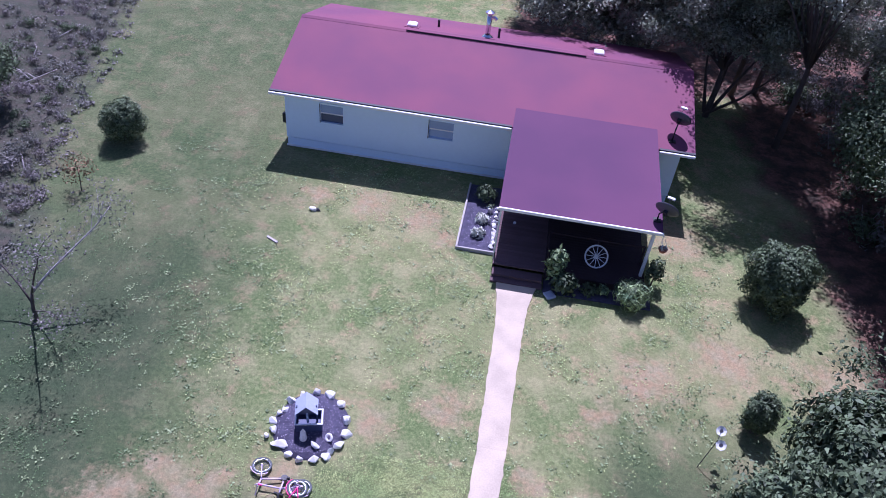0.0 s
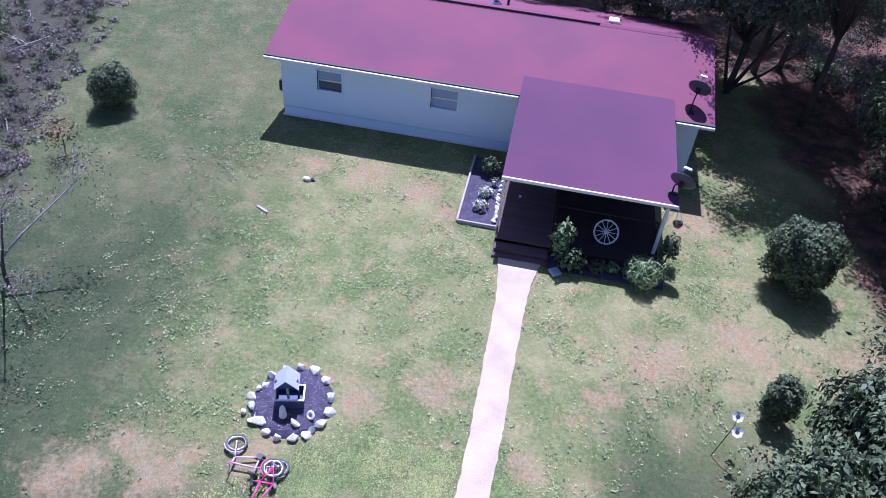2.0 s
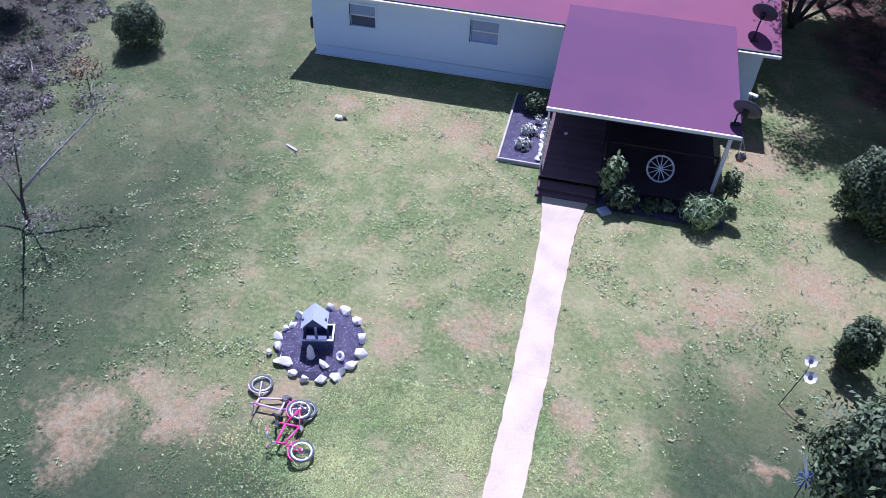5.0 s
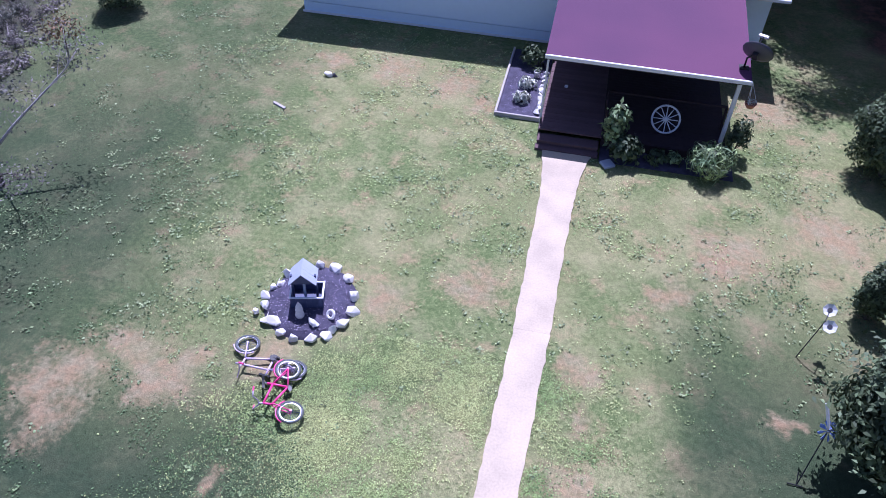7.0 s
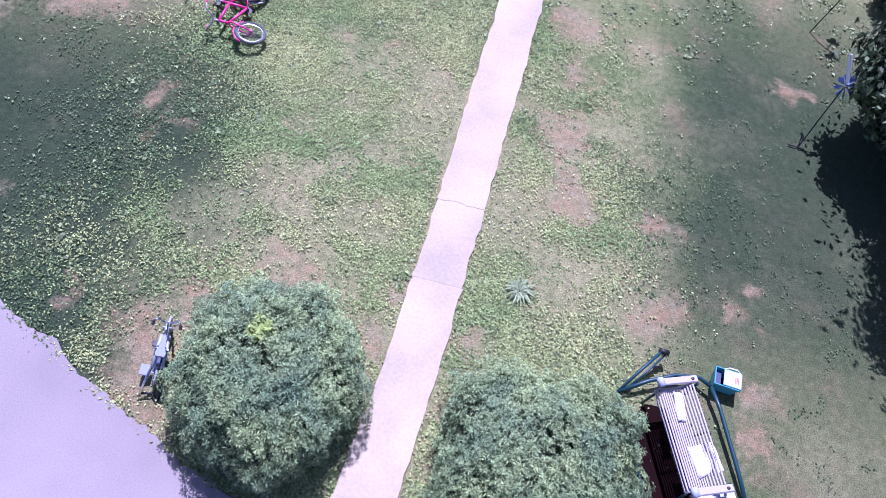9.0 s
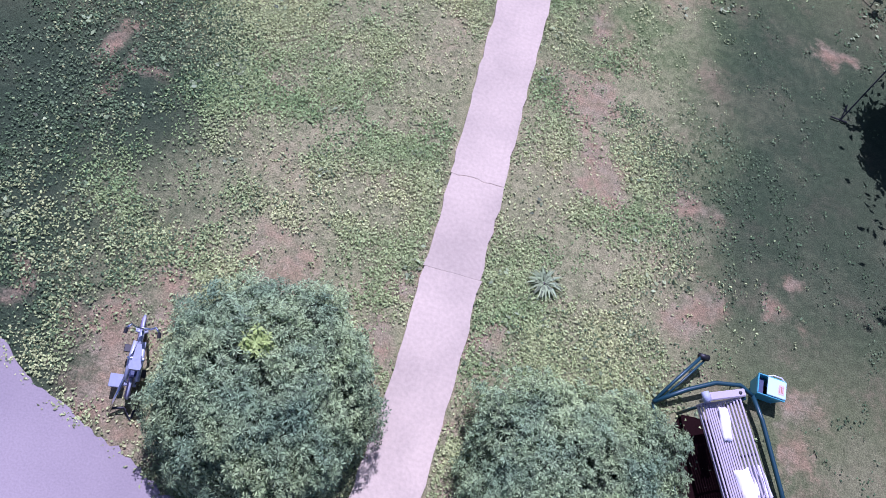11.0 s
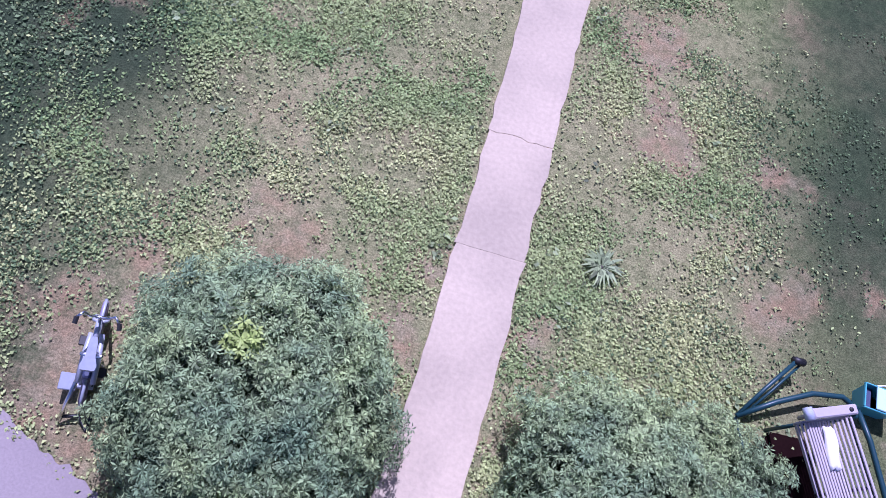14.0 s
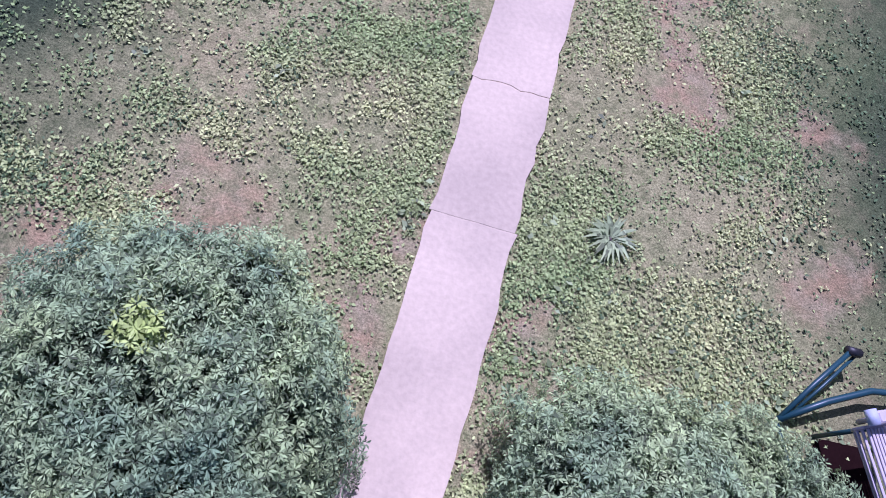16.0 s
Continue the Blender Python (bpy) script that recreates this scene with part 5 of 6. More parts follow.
# ---------------------------------------------------------------- plants before the porch
def build_porch_plants():
    s = Solid().box(1.42, 4.9, 0.3, 0.945, -0.05, 0.035)
    tagged(new("mulch_bed", s.mesh("mulch_bed", M_MULCH)), "dark mulch along the front of the porch", "mulch bed", kind="structure")
    def shrub(name, x, y, r, h, n, size, mat, seed, label, slim=0.5, z0=0.02):
        p = thing(name, label, "shrub", Matrix.Translation((x, y, z0)))
        part("crown", leaves_mesh("crown", (0, 0, h * 0.55), (r, r, h * 0.5), n, size, mat, seed, slim=slim, low=-0.7, shell=0.35, rough=0.2), None, p)
        part("stem", Solid().tube([(0, 0, -0.04), (0.02, 0, h * 0.6)], 0.03, 6, 0.012), M_BARK, p)
    shrub("climber", 1.72, 0.8, 0.3, 1.5, 420, 0.17, M_BUSHLEAF, 21, "tall leafy climber beside the porch steps")
    shrub("shrub", 2.06, 0.5, 0.44, 0.7, 620, 0.16, M_SHRUBLEAF, 22, "low leafy shrub beside the porch steps")
    shrub("shrub", 2.9, 0.66, 0.26, 0.32, 220, 0.13, M_SHRUBLEAF, 23, "small dark shrub in the porch bed")
    shrub("shrub", 3.35, 0.7, 0.22, 0.3, 200, 0.12, M_BUSHLEAF, 24, "small dark shrub in the porch bed")
    shrub("grass_clump", 4.22, 0.42, 0.55, 0.85, 1100, 0.26, M_BUSHLEAF, 25, "large arching clump of strap leaves at the porch corner", slim=0.14)
    shrub("shrub", 4.98, 1.55, 0.32, 1.1, 420, 0.13, M_SHRUBLEAF, 26, "upright leafy shrub at the porch corner")
    b = thing("hanging_basket", "terracotta hanging basket on thin white wires", "hanging basket", pose(4.92, 1.4, 1.72))
    part("bowl", Solid().lathe([(0.0, -0.14), (0.09, -0.13), (0.15, -0.02), (0.155, 0.0), (0.135, 0.0), (0.08, -0.09), (0, -0.1)], 18), M_TERRACOTTA, b, smooth=True)
    for k in range(3):
        a = 2 * pi * k / 3
        part("wire", Solid().tube([(0.14 * cos(a), 0.14 * sin(a), 0), (-0.12, 0.02, 0.56)], 0.006, 4), M_WHITE, b)
    part("plant", leaves_mesh("plant", (0, 0, 0.02), (0.11, 0.11, 0.08), 50, 0.08, M_FLOWER, 27), None, b)
    st = new("stepping_stone", Solid().box(-0.16, 0.16, -0.16, 0.16, -0.03, 0.05, b=0.02).mesh("stepping_stone", M_SKIRT))
    st.matrix_world = pose(1.66, 0.22, 0.02, 0, 0, 35)
    tagged(st, "square grey stepping stone beside the steps", "stone")
    l = new("door_mat_light", Solid().lathe([(0, 0.0), (0.05, 0.0), (0.05, 0.05), (0, 0.06)], 12).mesh("door_mat_light", M_WHITE))
    l.matrix_world = pose(0.22, 3.3, DECK_Z + 0.004)
    tagged(l, "small white cup standing on the porch deck", "cup")
    l.name = "cup"


build_porch_plants()


# ---------------------------------------------------------------- loose things on the lawn
def build_loose():
    r = new("rock", stone_mesh(51, 0.16, 0.11, 0.12, M_STONE))
    r.matrix_world = pose(-6.9, 2.58, 0.03)
    tagged(r, "small pale rock lying on the lawn", "rock")
    r = new("rock", stone_mesh(52, 0.13, 0.1, 0.09, M_DARKTRIM))
    r.matrix_world = pose(-6.68, 2.63, 0.02)
    tagged(r, "small dark rock lying on the lawn", "rock")
    p = new("plank", Solid().box(-0.24, 0.24, -0.04, 0.04, -0.01, 0.04, b=0.008).mesh("plank", M_PALEBARK))
    p.matrix_world = pose(-7.72, 0.66, 0.01, 0, 0, -28)
    tagged(p, "short pale plank lying on the lawn", "plank")
    w = thing("weed_clump", "star-shaped clump of strap-leaved weed", "plant", pose(1.38, -12.36, 0.0))
    rng = np.random.default_rng(3)
    k = 64
    a = rng.uniform(0, 2 * pi, k)
    s = rng.uniform(0.14, 0.27, k)
    d = np.stack([np.cos(a), np.sin(a), np.zeros(k)], 1)
    n = np.array([0, 0, 1.0])
    side = np.cross(n, d)
    pos = rng.normal(size=(k, 3)) * 0.015
    pos[:, 2] = 0.02
    blades = np.stack([pos, pos + d * s[:, None] * .5 - side * 0.014 + n * 0.07, pos + d * s[:, None] + n * 0.03, pos + d * s[:, None] * .5 + side * 0.014 + n * 0.07], 1)
    part("leaves", quads("leaves", blades, M_WEED), None, w)
    part("root", Solid().lathe([(0, -0.03), (0.03, 0), (0.02, 0.04), (0, 0.05)], 8), M_BARK, w)


build_loose()


# ---------------------------------------------------------------- shrubs and trees
def build_shrub(x, y, r, h, n, seed, label, size=0.17):
    p = thing("shrub", label, "shrub", Matrix.Translation((x, y, 0)))
    part("crown", leaves_mesh("crown", (0, 0, h * 0.52), (r, r, h * 0.5), n, size, M_SHRUBLEAF, seed, low=-0.8, shell=0.45, rough=0.2), None, p)
    for k in range(5):
        a = 2 * pi * k / 5 + seed
        part("stem", Solid().tube([(0.05 * cos(a), 0.05 * sin(a), -0.05), (0.3 * r * cos(a), 0.3 * r * sin(a), 0.45 * h), (0.6 * r * cos(a), 0.6 * r * sin(a), 0.75 * h)], 0.035, 6, 0.012), M_BARK, p)


build_shrub(-15.05, 5.0, 0.78, 1.7, 7000, 31, "round dark green shrub standing alone on the lawn", 0.1)
build_shrub(8.8, 1.55, 0.98, 2.4, 14000, 32, "large dark green oval shrub near the wood", 0.11)
build_shrub(7.45, -3.85, 0.42, 1.5, 4500, 33, "small dark green shrub near the lamp pole", 0.09)


def build_tree(x, y, h, crown, radii, n, seed, label, mat=None, size=0.27, trunk=0.16, lean=(0, 0), core=0, loose=1.0):
    """A tapered trunk with limbs, and a crown of leaf clumps with gaps."""
    rng = np.random.default_rng(seed)
    t = thing("tree", label, "tree", Matrix.Translation((x, y, 0)))
    top = Vector((crown[0] - x, crown[1] - y, crown[2]))
    fork = Vector((lean[0], lean[1], h * 0.28))
    part("trunk", Solid().tube([(0, 0, -0.2), tuple(fork * 0.5 + Vector((0.05, 0.03, 0))), tuple(fork), tuple(fork.lerp(top, 0.6))], trunk, 10, trunk * 0.45), M_BARK, t, smooth=True)
    full, radii = radii, tuple(q * (0.62 if core else 1.0) for q in radii)
    clumps = []
    for k in range(11):
        a = 2 * pi * k / 11 + rng.uniform(-0.25, 0.25)
        e = rng.uniform(-0.5, 0.9)
        rr = rng.uniform(0.55, 1.0)
        end = top + Vector((radii[0] * rr * cos(a) * cos(e * 0.8), radii[1] * rr * sin(a) * cos(e * 0.8), radii[2] * e * 0.9))
        bend = fork.lerp(end, 0.45) + Vector((0, 0, 0.5))
        part("limb", Solid().tube([tuple(fork.lerp(bend, 0.0)), tuple(bend), tuple(end)], trunk * 0.42, 6, 0.02), M_BARK, t, smooth=True)
        clumps.append(end)
        clumps.append(bend.lerp(end, 0.55) + Vector(rng.normal(size=3) * 0.5))
    clumps += [top + Vector((rng.normal() * radii[0] * 0.5, rng.normal() * radii[1] * 0.5, rng.normal() * radii[2] * 0.4)) for _ in range(46)]
    per = max(8, int(1.7 * n) // (len(clumps) * 3))
    pos = []
    for c in clumps:
        for _ in range(3):
            q = np.array(c) + rng.normal(size=3) * np.array([0.62, 0.62, 0.35]) * loose
            pos.append(q + rng.normal(size=(per, 3)) * np.array([0.3, 0.3, 0.17]))
    pos = np.concatenate(pos)
    nor = rng.normal(size=pos.shape) * 0.55 + np.array([0, 0, 0.9])
    part("crown", quads("crown", leaf_quads(pos, nor, 0.68 * size * rng.uniform(0.6, 1.3, len(pos)), rng, 0.5, 0.3), mat or M_TREELEAF), None, t)
    if core:
        part("crown_inside", leaves_mesh("crown_inside", tuple(top), tuple(1.15 * q for q in full), core, 0.15, mat or M_TREELEAF, seed + 200, low=-0.95, shell=0.35, rough=0.2), None, t)
    return t


EAST = "tall broad-leaved tree at the edge of the wood"
build_tree(13.6, 5.6, 8, (13.2, 6.4, 4.4), (2.2, 2.6, 2.0), 16000, 61, "dense dark tree at the edge of the wood", M_SHRUBLEAF, 0.2, core=22000)
build_tree(13.4, 1.8, 7, (13.6, 2.4, 3.8), (1.7, 2.2, 1.8), 14000, 62, "dense dark tree at the edge of the wood", M_SHRUBLEAF, 0.2, core=16000)
# these two crowns lie out of view, added to shade the ground behind
build_tree(4.4, 21.6, 9, (4.4, 20.6, 3.8), (3.6, 2.2, 2.0), 16000, 63, "tall broad-leaved tree behind the house", core=9000)
build_tree(1.2, 28.0, 10, (1.4, 27.4, 6.4), (3.4, 2.6, 2.4), 9000, 64, "tall broad-leaved tree behind the house", core=9000)
# high crown out of view, added to cast shade east of the house
build_tree(10.9, 12.0, 13, (9.3, 11.0, 9.0), (2.6, 2.4, 1.5), 16000, 65, "tall tree with its crown out of view, added to shade the lawn", size=0.2)
build_tree(-21.6, 5.4, 4, (-21.4, 5.6, 1.9), (1.4, 1.3, 1.0), 7000, 66, "low dense dark tree in the western scrub", M_SHRUBLEAF, 0.16, 0.1, core=6000, loose=0.5)
CORNER_TREE = build_tree(8.1, 13.9, 8, (7.3, 14.6, 4.9), (3.2, 2.3, 1.7), 30000, 41, "many-stemmed tree spreading over the corner of the house", lean=(0.1, 0.1), size=0.2)
for pts, rad in (([(8.2, 13.9, 0.2), (8.9, 14.4, 1.3), (9.8, 15.0, 2.6), (10.4, 15.6, 3.6)], 0.1), ([(8.15, 13.95, 0.2), (8.5, 14.6, 1.5), (8.8, 15.4, 3.2)], 0.1),
                 ([(8.1, 13.8, 0.2), (9.3, 13.7, 1.2), (10.4, 14.0, 2.2), (11.3, 14.6, 3.2)], 0.08), ([(8.0, 13.9, 0.2), (7.7, 14.7, 1.8), (7.5, 15.4, 3.4)], 0.09)):
    part("stem", Solid().tube([(x - 8.1, y - 13.9, z) for x, y, z in pts], rad, 8, 0.02), M_BARK, CORNER_TREE, smooth=True)
# second unseen high canopy, added for the shade beside the house
build_tree(9.6, 16.4, 12, (8.8, 14.9, 8.4), (3.3, 3.0, 1.7), 30000, 71, "tall broad-leaved tree, crown out of view, added to shade the lawn beside the house", size=0.2)
build_tree(10.8, 17.0, 8, (11.0, 15.6, 4.6), (2.6, 2.0, 1.8), 24000, 54, EAST, size=0.19)
build_tree(14.6, 9.4, 9, (14.5, 9.8, 5.4), (2.4, 3.0, 2.2), 26000, 42, EAST, size=0.19)
build_tree(16.4, 3.0, 8, (15.9, 3.6, 5.2), (2.9, 3.3, 2.2), 22000, 43, EAST, size=0.19)
build_tree(2.4, 18.6, 8, (2.2, 17.2, 3.9), (3.2, 2.0, 1.6), 24000, 44, "tall broad-leaved tree behind the house")
# crown out of view, added for shade behind the house
build_tree(-0.2, 24.0, 11, (0.6, 22.8, 7.6), (3.4, 2.8, 2.2), 14000, 58, "tall broad-leaved tree behind the house")
build_tree(5.4, 18.0, 8, (4.9, 16.5, 4.3), (2.8, 2.0, 1.6), 26000, 59, "tall broad-leaved tree behind the house")
build_tree(17.0, 20.5, 10, (16.6, 20.5, 6.2), (3.6, 3.8, 2.6), 20000, 45, EAST, size=0.22)
build_tree(21.0, 13.5, 10, (20.5, 13.8, 6.8), (3.8, 4.2, 2.6), 14000, 46, EAST)
build_tree(9.5, 25.0, 10, (9.2, 24.5, 6.8), (4.2, 3.6, 2.5), 12000, 47, EAST)
build_tree(20.0, 28.5, 11, (19.5, 28.0, 7.2), (4.6, 4.2, 2.8), 10000, 48, EAST)
build_tree(18.4, 8.0, 9, (18.2, 8.2, 5.6), (2.8, 3.4, 2.2), 16000, 55, EAST)
build_tree(14.6, -1.2, 7, (14.4, -0.8, 4.4), (2.2, 2.6, 1.9), 16000, 56, EAST, size=0.2)
build_tree(8.0, -7.6, 3.4, (7.4, -7.8, 1.7), (1.2, 1.2, 1.2), 9000, 50, "low dense dark tree on the lawn's edge", M_SHRUBLEAF, 0.2, 0.1, core=40000, loose=0.4)
build_tree(9.4, -8.6, 6.4, (8.2, -8.3, 4.2), (1.9, 1.9, 1.5), 14000, 52, "dense dark tree on the lawn's edge", M_SHRUBLEAF, 0.2, 0.13, core=50000, loose=0.4)
build_tree(10.2, -10.2, 5.2, (8.5, -9.6, 3.4), (1.9, 1.9, 1.6), 14000, 57, "low dense dark tree on the lawn's edge", M_SHRUBLEAF, 0.2, 0.13, core=44000, loose=0.4)
build_tree(12.8, -5.4, 5.5, (12.6, -5.2, 3.2), (2.0, 2.2, 1.7), 15600, 51, "low dense dark tree on the lawn's edge", M_SHRUBLEAF, 0.2, 0.13)


def build_bare_tree():
    t = thing("bare_tree", "slender thin-leaved tree with pale dry branches", "tree", Matrix.Translation((-13.0, -4.4, 0)))
    part("trunk", Solid().tube([(0, 0, -0.1), (-0.04, 0.05, 0.35), (-0.02, 0.1, 0.65), (0.05, 0.12, 0.95)], 0.06, 8, 0.042), M_BARK, t, smooth=True)
    rng = random.Random(16)
    tips = []
    for pts, r, mat in (([(0.05, 0.12, 0.95), (0.45, 0.6, 1.45), (0.95, 1.15, 1.95), (1.45, 1.75, 2.45), (1.75, 2.1, 2.9)], 0.042, M_PALEBARK),
                        ([(0.05, 0.12, 0.95), (0.3, 0.05, 1.5), (0.75, -0.3, 2.2), (1.3, -0.7, 3.0), (1.65, -0.9, 3.7)], 0.036, M_BARK),
                        ([(-0.03, 0.08, 0.6), (-0.5, 0.35, 1.0), (-1.1, 0.6, 1.5), (-1.8, 0.9, 2.0)], 0.034, M_BARK),
                        ([(0.0, 0.02, 0.3), (0.5, -0.15, 0.6), (0.95, -0.4, 0.8), (1.3, -0.7, 1.0)], 0.02, M_BARK)):
        limb = part("branch", Solid().tube(pts, r, 7, 0.01), mat, t, smooth=True)
        for a, b in zip(pts[1:], pts[2:]):
            for _ in range(3):
                u = rng.random()
                foot = Vector(a).lerp(Vector(b), u)
                way = (Vector(b) - Vector(a)).normalized() * 0.3 + Vector((rng.uniform(-0.6, 0.6), rng.uniform(-0.6, 0.6), rng.uniform(0.0, 0.4)))
                mid = foot + way * 0.5 + Vector((0, 0, 0.05))
                part("twig", Solid().tube([tuple(foot), tuple(mid), tuple(foot + way)], 0.009, 5, 0.003), mat, limb)
                tips.append(tuple(foot + way))
        tips += [pts[-1]] * 5
    rng = np.random.default_rng(6)
    pos = np.concatenate([np.array(c) + rng.normal(size=(34, 3)) * np.array([0.3, 0.3, 0.15]) for c in tips])
    part("leaves", quads("leaves", leaf_quads(pos, rng.normal(size=pos.shape) + np.array([0, 0, 0.8]), 0.085 * rng.uniform(0.6, 1.2, len(pos)), rng), M_BRUSHLEAF), None, t, "thin grey-green leaves")
    s = thing("sapling", "rust-leaved sapling at the lawn's edge", "sapling", Matrix.Translation((-15.0, 1.6, 0)))
    part("stem", Solid().tube([(0, 0, -0.1), (0.05, 0.05, 0.6), (-0.05, 0.15, 1.3)], 0.025, 6, 0.008), M_BARK, s)
    part("crown", leaves_mesh("crown", (0, 0.1, 0.85), (0.6, 0.6, 0.5), 330, 0.1, M_RUSTLEAF, 61, low=-0.9, shell=0.2), None, s)


build_bare_tree()


def build_brush():
    """Scrub along the western edge: five kinds of clump, copied."""
    rng = np.random.default_rng(77)
    kinds = []
    for k in range(4):
        b = thing("brush", ("grey-green scrub clump at the lawn's edge", "purple-grey scrub clump at the lawn's edge", "low dry scrub clump at the lawn's edge", "leafy dark scrub clump at the lawn's edge")[k],
                  "scrub", Matrix.Translation((-18 - k, 2, 0)), group="scrub along the lawn")
        part("leaves", leaves_mesh("leaves", (0, 0, 0.3), (0.5, 0.5, 0.42), (300, 240, 170, 380)[k], 0.12, (M_BRUSHLEAF, M_LITLEAF, M_BRUSHLEAF, M_SHRUBLEAF)[k], 80 + k, low=-0.6, shell=0.15, rough=0.75), None, b)
        for j in range(4):
            a = 2 * pi * j / 4 + k
            part("twig", Solid().tube([(0, 0, -0.04), (0.15 * cos(a), 0.15 * sin(a), 0.3), (0.36 * cos(a), 0.36 * sin(a), 0.75)], 0.014, 5, 0.004), M_PALEBARK, b)
        kinds.append(b)
    for i in range(44):
        y = rng.uniform(-4, 22)
        x = 13.4 - 0.06 * y + abs(rng.normal()) * 2.4
        s = rng.uniform(0.6, 1.5)
        copy_thing(kinds[(0, 3)[int(rng.integers(2))]], Matrix.Translation((x, y, 0)) @ Matrix.Rotation(rng.uniform(0, 6.3), 4, "Z") @ Matrix.Diagonal((s, s, s, 1)))
    for i in range(240):
        v = rng.uniform(-5.0, 19.0)
        edge = -15.9 - 0.29 * v if v > 0 else -15.9 + 0.3 * v * 0
        x = edge - 0.2 - abs(rng.normal()) * 4.2
        if v < -1:
            x -= 0.4
        s = rng.uniform(0.16, 0.6)
        copy_thing(kinds[int(rng.integers(4))], Matrix.Translation((x, v, 0)) @ Matrix.Rotation(rng.uniform(0, 6.3), 4, "Z") @ Matrix.Diagonal((s, s, s * rng.uniform(0.8, 1.2), 1)))


def build_low_scrub():
    """Seedlings and dead leaves between the clumps, far too small to count."""
    rng = np.random.default_rng(78)
    v = rng.uniform(-6.0, 20.0, 420)
    x = -15.4 - 0.29 * np.maximum(v, 0) - np.abs(rng.normal(size=420)) * 4.0
    r = np.repeat(rng.uniform(0.06, 0.3, 420), 34)
    pos = np.stack([np.repeat(x, 34), np.repeat(v, 34), np.zeros(len(r))], 1) + rng.normal(size=(len(r), 3)) * np.stack([r, r, 0.5 * r], 1) * 0.7
    pos[:, 2] = np.abs(pos[:, 2]) + 0.02
    nor = rng.normal(size=pos.shape) * 0.6 + np.array([0, 0, 0.8])
    size = 0.12 * rng.uniform(0.5, 1.3, len(pos))
    tagged(new("undergrowth", quads("undergrowth", leaf_quads(pos, nor, size, rng), M_BRUSHLEAF)), "low grey-green undergrowth along the edge of the yard", "undergrowth", kind="stuff")
    for k in range(9):
        vx, a = rng.uniform(-3, 14), rng.uniform(0, 3.1)
        w = rng.uniform(0.5, 1.2)
        st = new("fallen_branch", Solid().tube([(-w * cos(a), -w * sin(a), 0.03), (0.1, 0.06, 0.07), (w * cos(a), w * sin(a), 0.04)], 0.03, 6, 0.012).mesh("fallen_branch", M_PALEBARK, True))
        st.matrix_world = Matrix.Translation((-16.6 - 0.29 * max(vx, 0) - rng.uniform(0, 3.5), vx, 0))
        tagged(st, "pale dead branch lying in the scrub", "branch", "fallen branches")


M_LITLEAF = material("purple-grey leaf", (0.135, 0.118, 0.105), 0.7, spread=0.2, island=0.4, bump=0.0)
build_brush()
build_low_scrub()


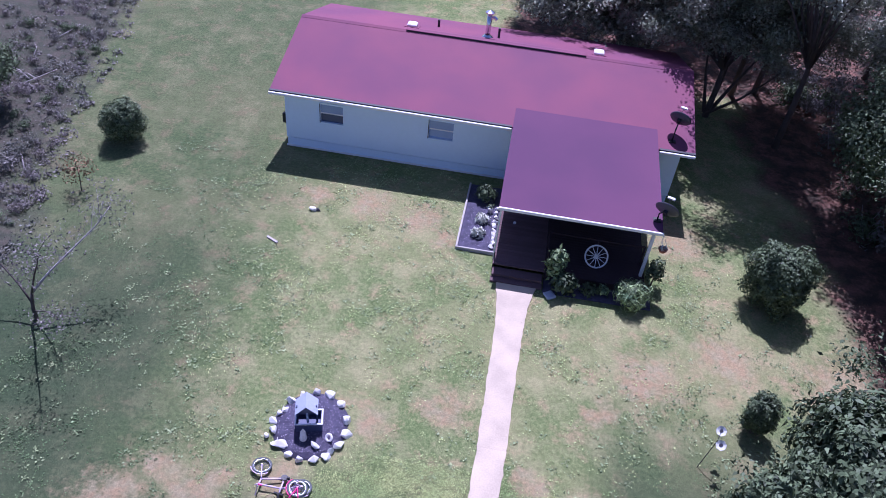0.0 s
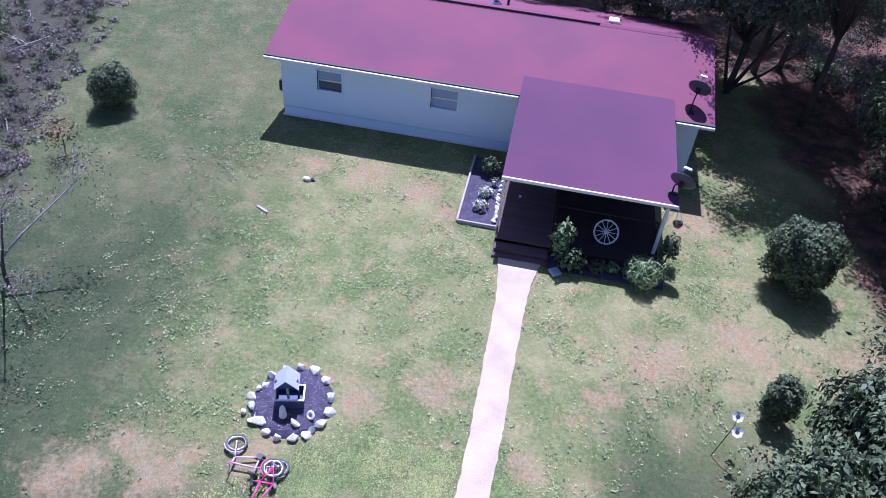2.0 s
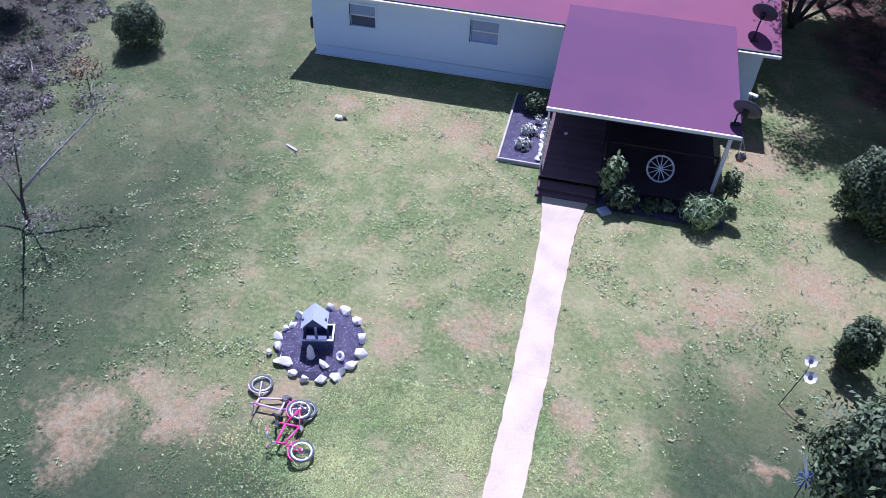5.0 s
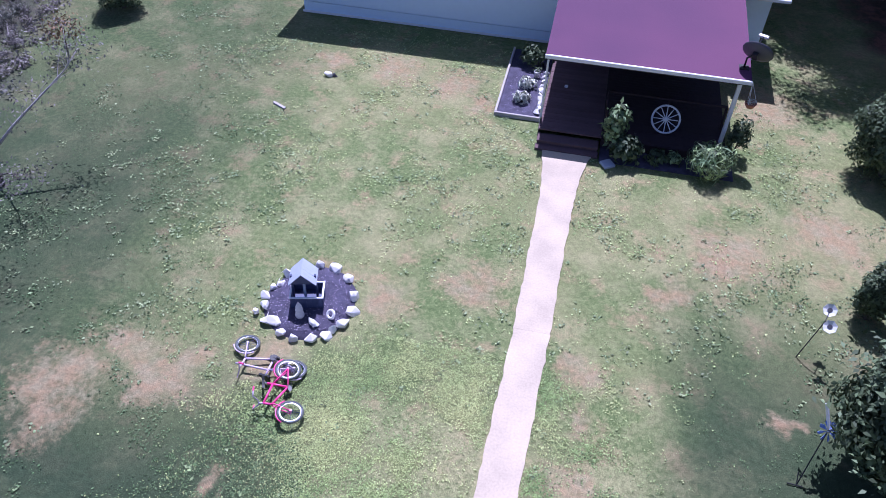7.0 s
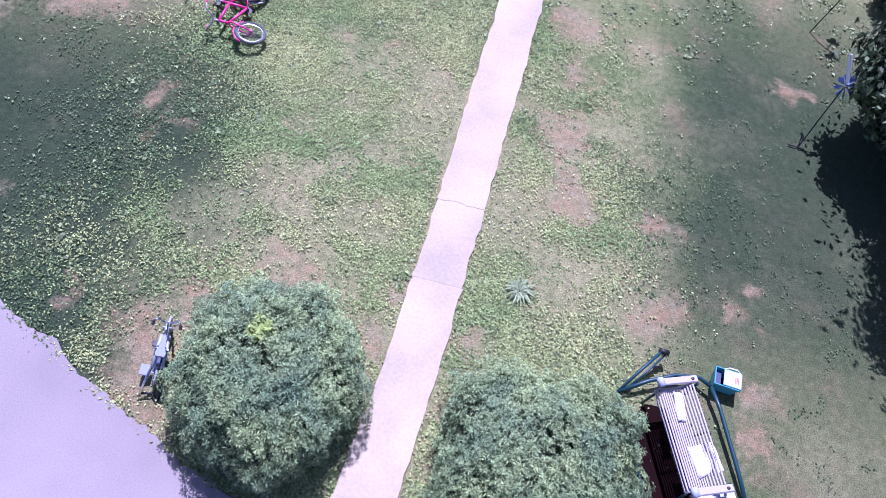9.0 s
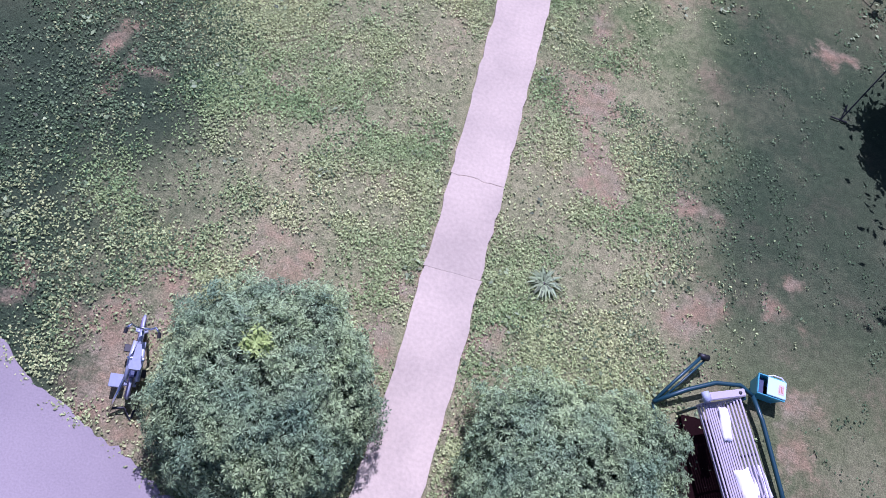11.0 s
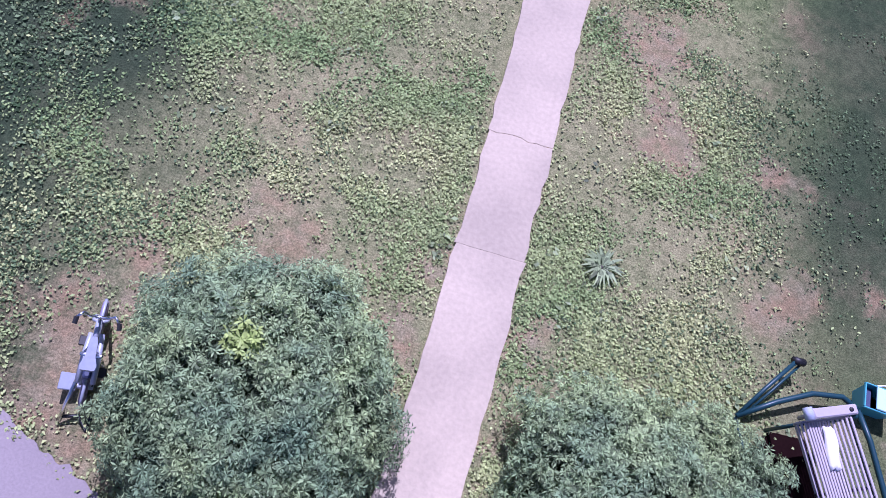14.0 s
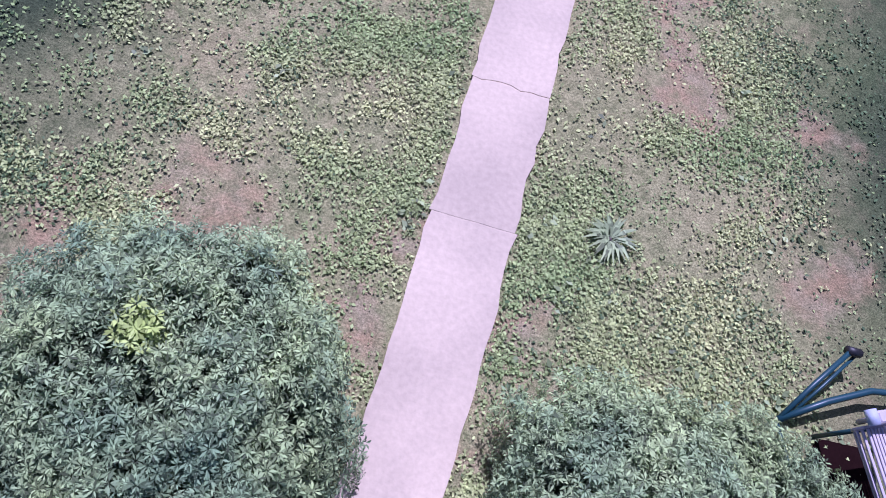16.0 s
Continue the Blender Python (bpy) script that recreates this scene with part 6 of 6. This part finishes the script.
# ---------------------------------------------------------------- lawn weeds and clover: far too many to count
def build_lawn():
    rng = np.random.default_rng(123)
    def field(x, y, f, s):
        return np.sin(x * f + s + 1.3 * np.sin(y * f * 0.7 + s)) * np.sin(y * f * 1.1 + 2 * s + 1.1 * np.sin(x * f * 0.8))
    def scatter(x0, x1, y0, y1, count, size, cover, leaves, tuft, even=0.0, tall=0.022):
        x, y = rng.uniform(x0, x1, count), rng.uniform(y0, y1, count)
        f = 0.5 * field(x, y, 0.9, 1.0) + 0.35 * field(x, y, 2.3, 2.0) + 0.25 * field(x, y, 5.1, 0.4)
        side = np.interp(x, [-8, -5.5, -4.2, -3.0, 0.5, 1.0, 2.2, 2.8, 3.4, 5], [0.05, 0.12, 0.32, 1.0, 1.0, 0.7, 0.62, 0.35, 0.05, 0.02])
        sown = np.where(y < -7.2, np.interp(x, [-8.0, -4.5, -3.5, 2.8, 3.6], [0.8, 0.45, 0.4, 0.4, 0.02]), 1.0)
        side = np.maximum(side * np.interp(y, [-9.4, -6.8], [1.0, 0.4]), even * sown)
        keep = rng.random(count) < np.clip(cover + 1.5 * f, 0.06, 1.0) * side
        for bx, by, r in BARE:
            d = np.hypot(x - bx, y - by) / r
            keep &= (d > 1.0) | (rng.random(count) < (0.25 + 0.4 * even) * d)
        keep &= ~((x > np.interp(y, [-11, -6, 0], [-0.16, 0.0, 0.0])) & (x < np.interp(y, [-15, -11, -6, 0], [0.57, 0.7, 0.85, 1.0])) & (y < 0.4))
        keep &= ~((x > -0.45) & (x < 5.0) & (y > 0.25)) & ~((x > -9.2) & (y > 6.2) & (x < 6.3)) & ~((x > -1.7) & (x < -0.3) & (y > 1.8))
        keep &= np.hypot((x + 4.28) / 1.05, (y + 6.25) / 1.15) > 1.05
        keep &= ~((y < np.interp(x, [-12, -9.5, -5.3, -3.3, -1.6, 0.9, 8], [-12.9, -13.0, -14.25, -15.2, -15.85, -15.95, -17])))
        x, y = np.repeat(x[keep], leaves), np.repeat(y[keep], leaves)
        k = len(x)
        wide = np.repeat(rng.uniform(0.4, 1.3, k // leaves), leaves) * tuft
        x, y = x + rng.normal(size=k) * wide, y + rng.normal(size=k) * wide
        pos = np.stack([x, y, rng.uniform(0.006, tall, k)], 1)
        nor = rng.normal(size=(k, 3)) * 0.36 + np.array([0, 0, 1.0])
        return leaf_quads(pos, nor, size * rng.uniform(0.45, 1.5, k), rng, 0.6, 0.12)
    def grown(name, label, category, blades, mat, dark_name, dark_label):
        """Full colour down the middle; darker copies at both margins imitate lens vignetting."""
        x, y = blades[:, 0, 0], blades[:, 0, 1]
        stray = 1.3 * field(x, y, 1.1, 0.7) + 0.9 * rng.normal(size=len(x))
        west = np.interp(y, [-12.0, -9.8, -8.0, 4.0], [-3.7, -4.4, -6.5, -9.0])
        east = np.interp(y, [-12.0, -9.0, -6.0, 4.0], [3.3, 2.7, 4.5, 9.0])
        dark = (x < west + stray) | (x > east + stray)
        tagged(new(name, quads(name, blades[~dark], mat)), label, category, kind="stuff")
        tagged(new(dark_name, quads(dark_name, blades[dark], M_VIGNETTECLOVER)), dark_label, category, kind="stuff")
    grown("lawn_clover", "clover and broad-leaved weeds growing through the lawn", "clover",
          scatter(-6.5, 7.0, -16.5, -6.8, 165000, 0.031, 0.6, 7, 0.06, 0.0, 0.032), M_CLOVER, "shaded_clover", "clover and weeds at the lawn's margins, darkened for vignetting")
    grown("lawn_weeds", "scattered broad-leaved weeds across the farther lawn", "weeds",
          scatter(-13, 10, -12, 6, 24000, 0.045, 0.1, 9, 0.11, 0.75, 0.03), M_CLOVER, "margin_weeds", "broad-leaved weeds at the lawn's margins, darkened for vignetting")
    dark = scatter(-13, 9.5, -13.5, 5.5, 6000, 0.06, 0.2, 9, 0.08, 0.85, 0.04)
    tagged(new("lawn_tufts", quads("lawn_tufts", dark, M_WEED)), "coarse dark green weed tufts standing out of the lawn", "weeds", kind="stuff")


build_lawn()
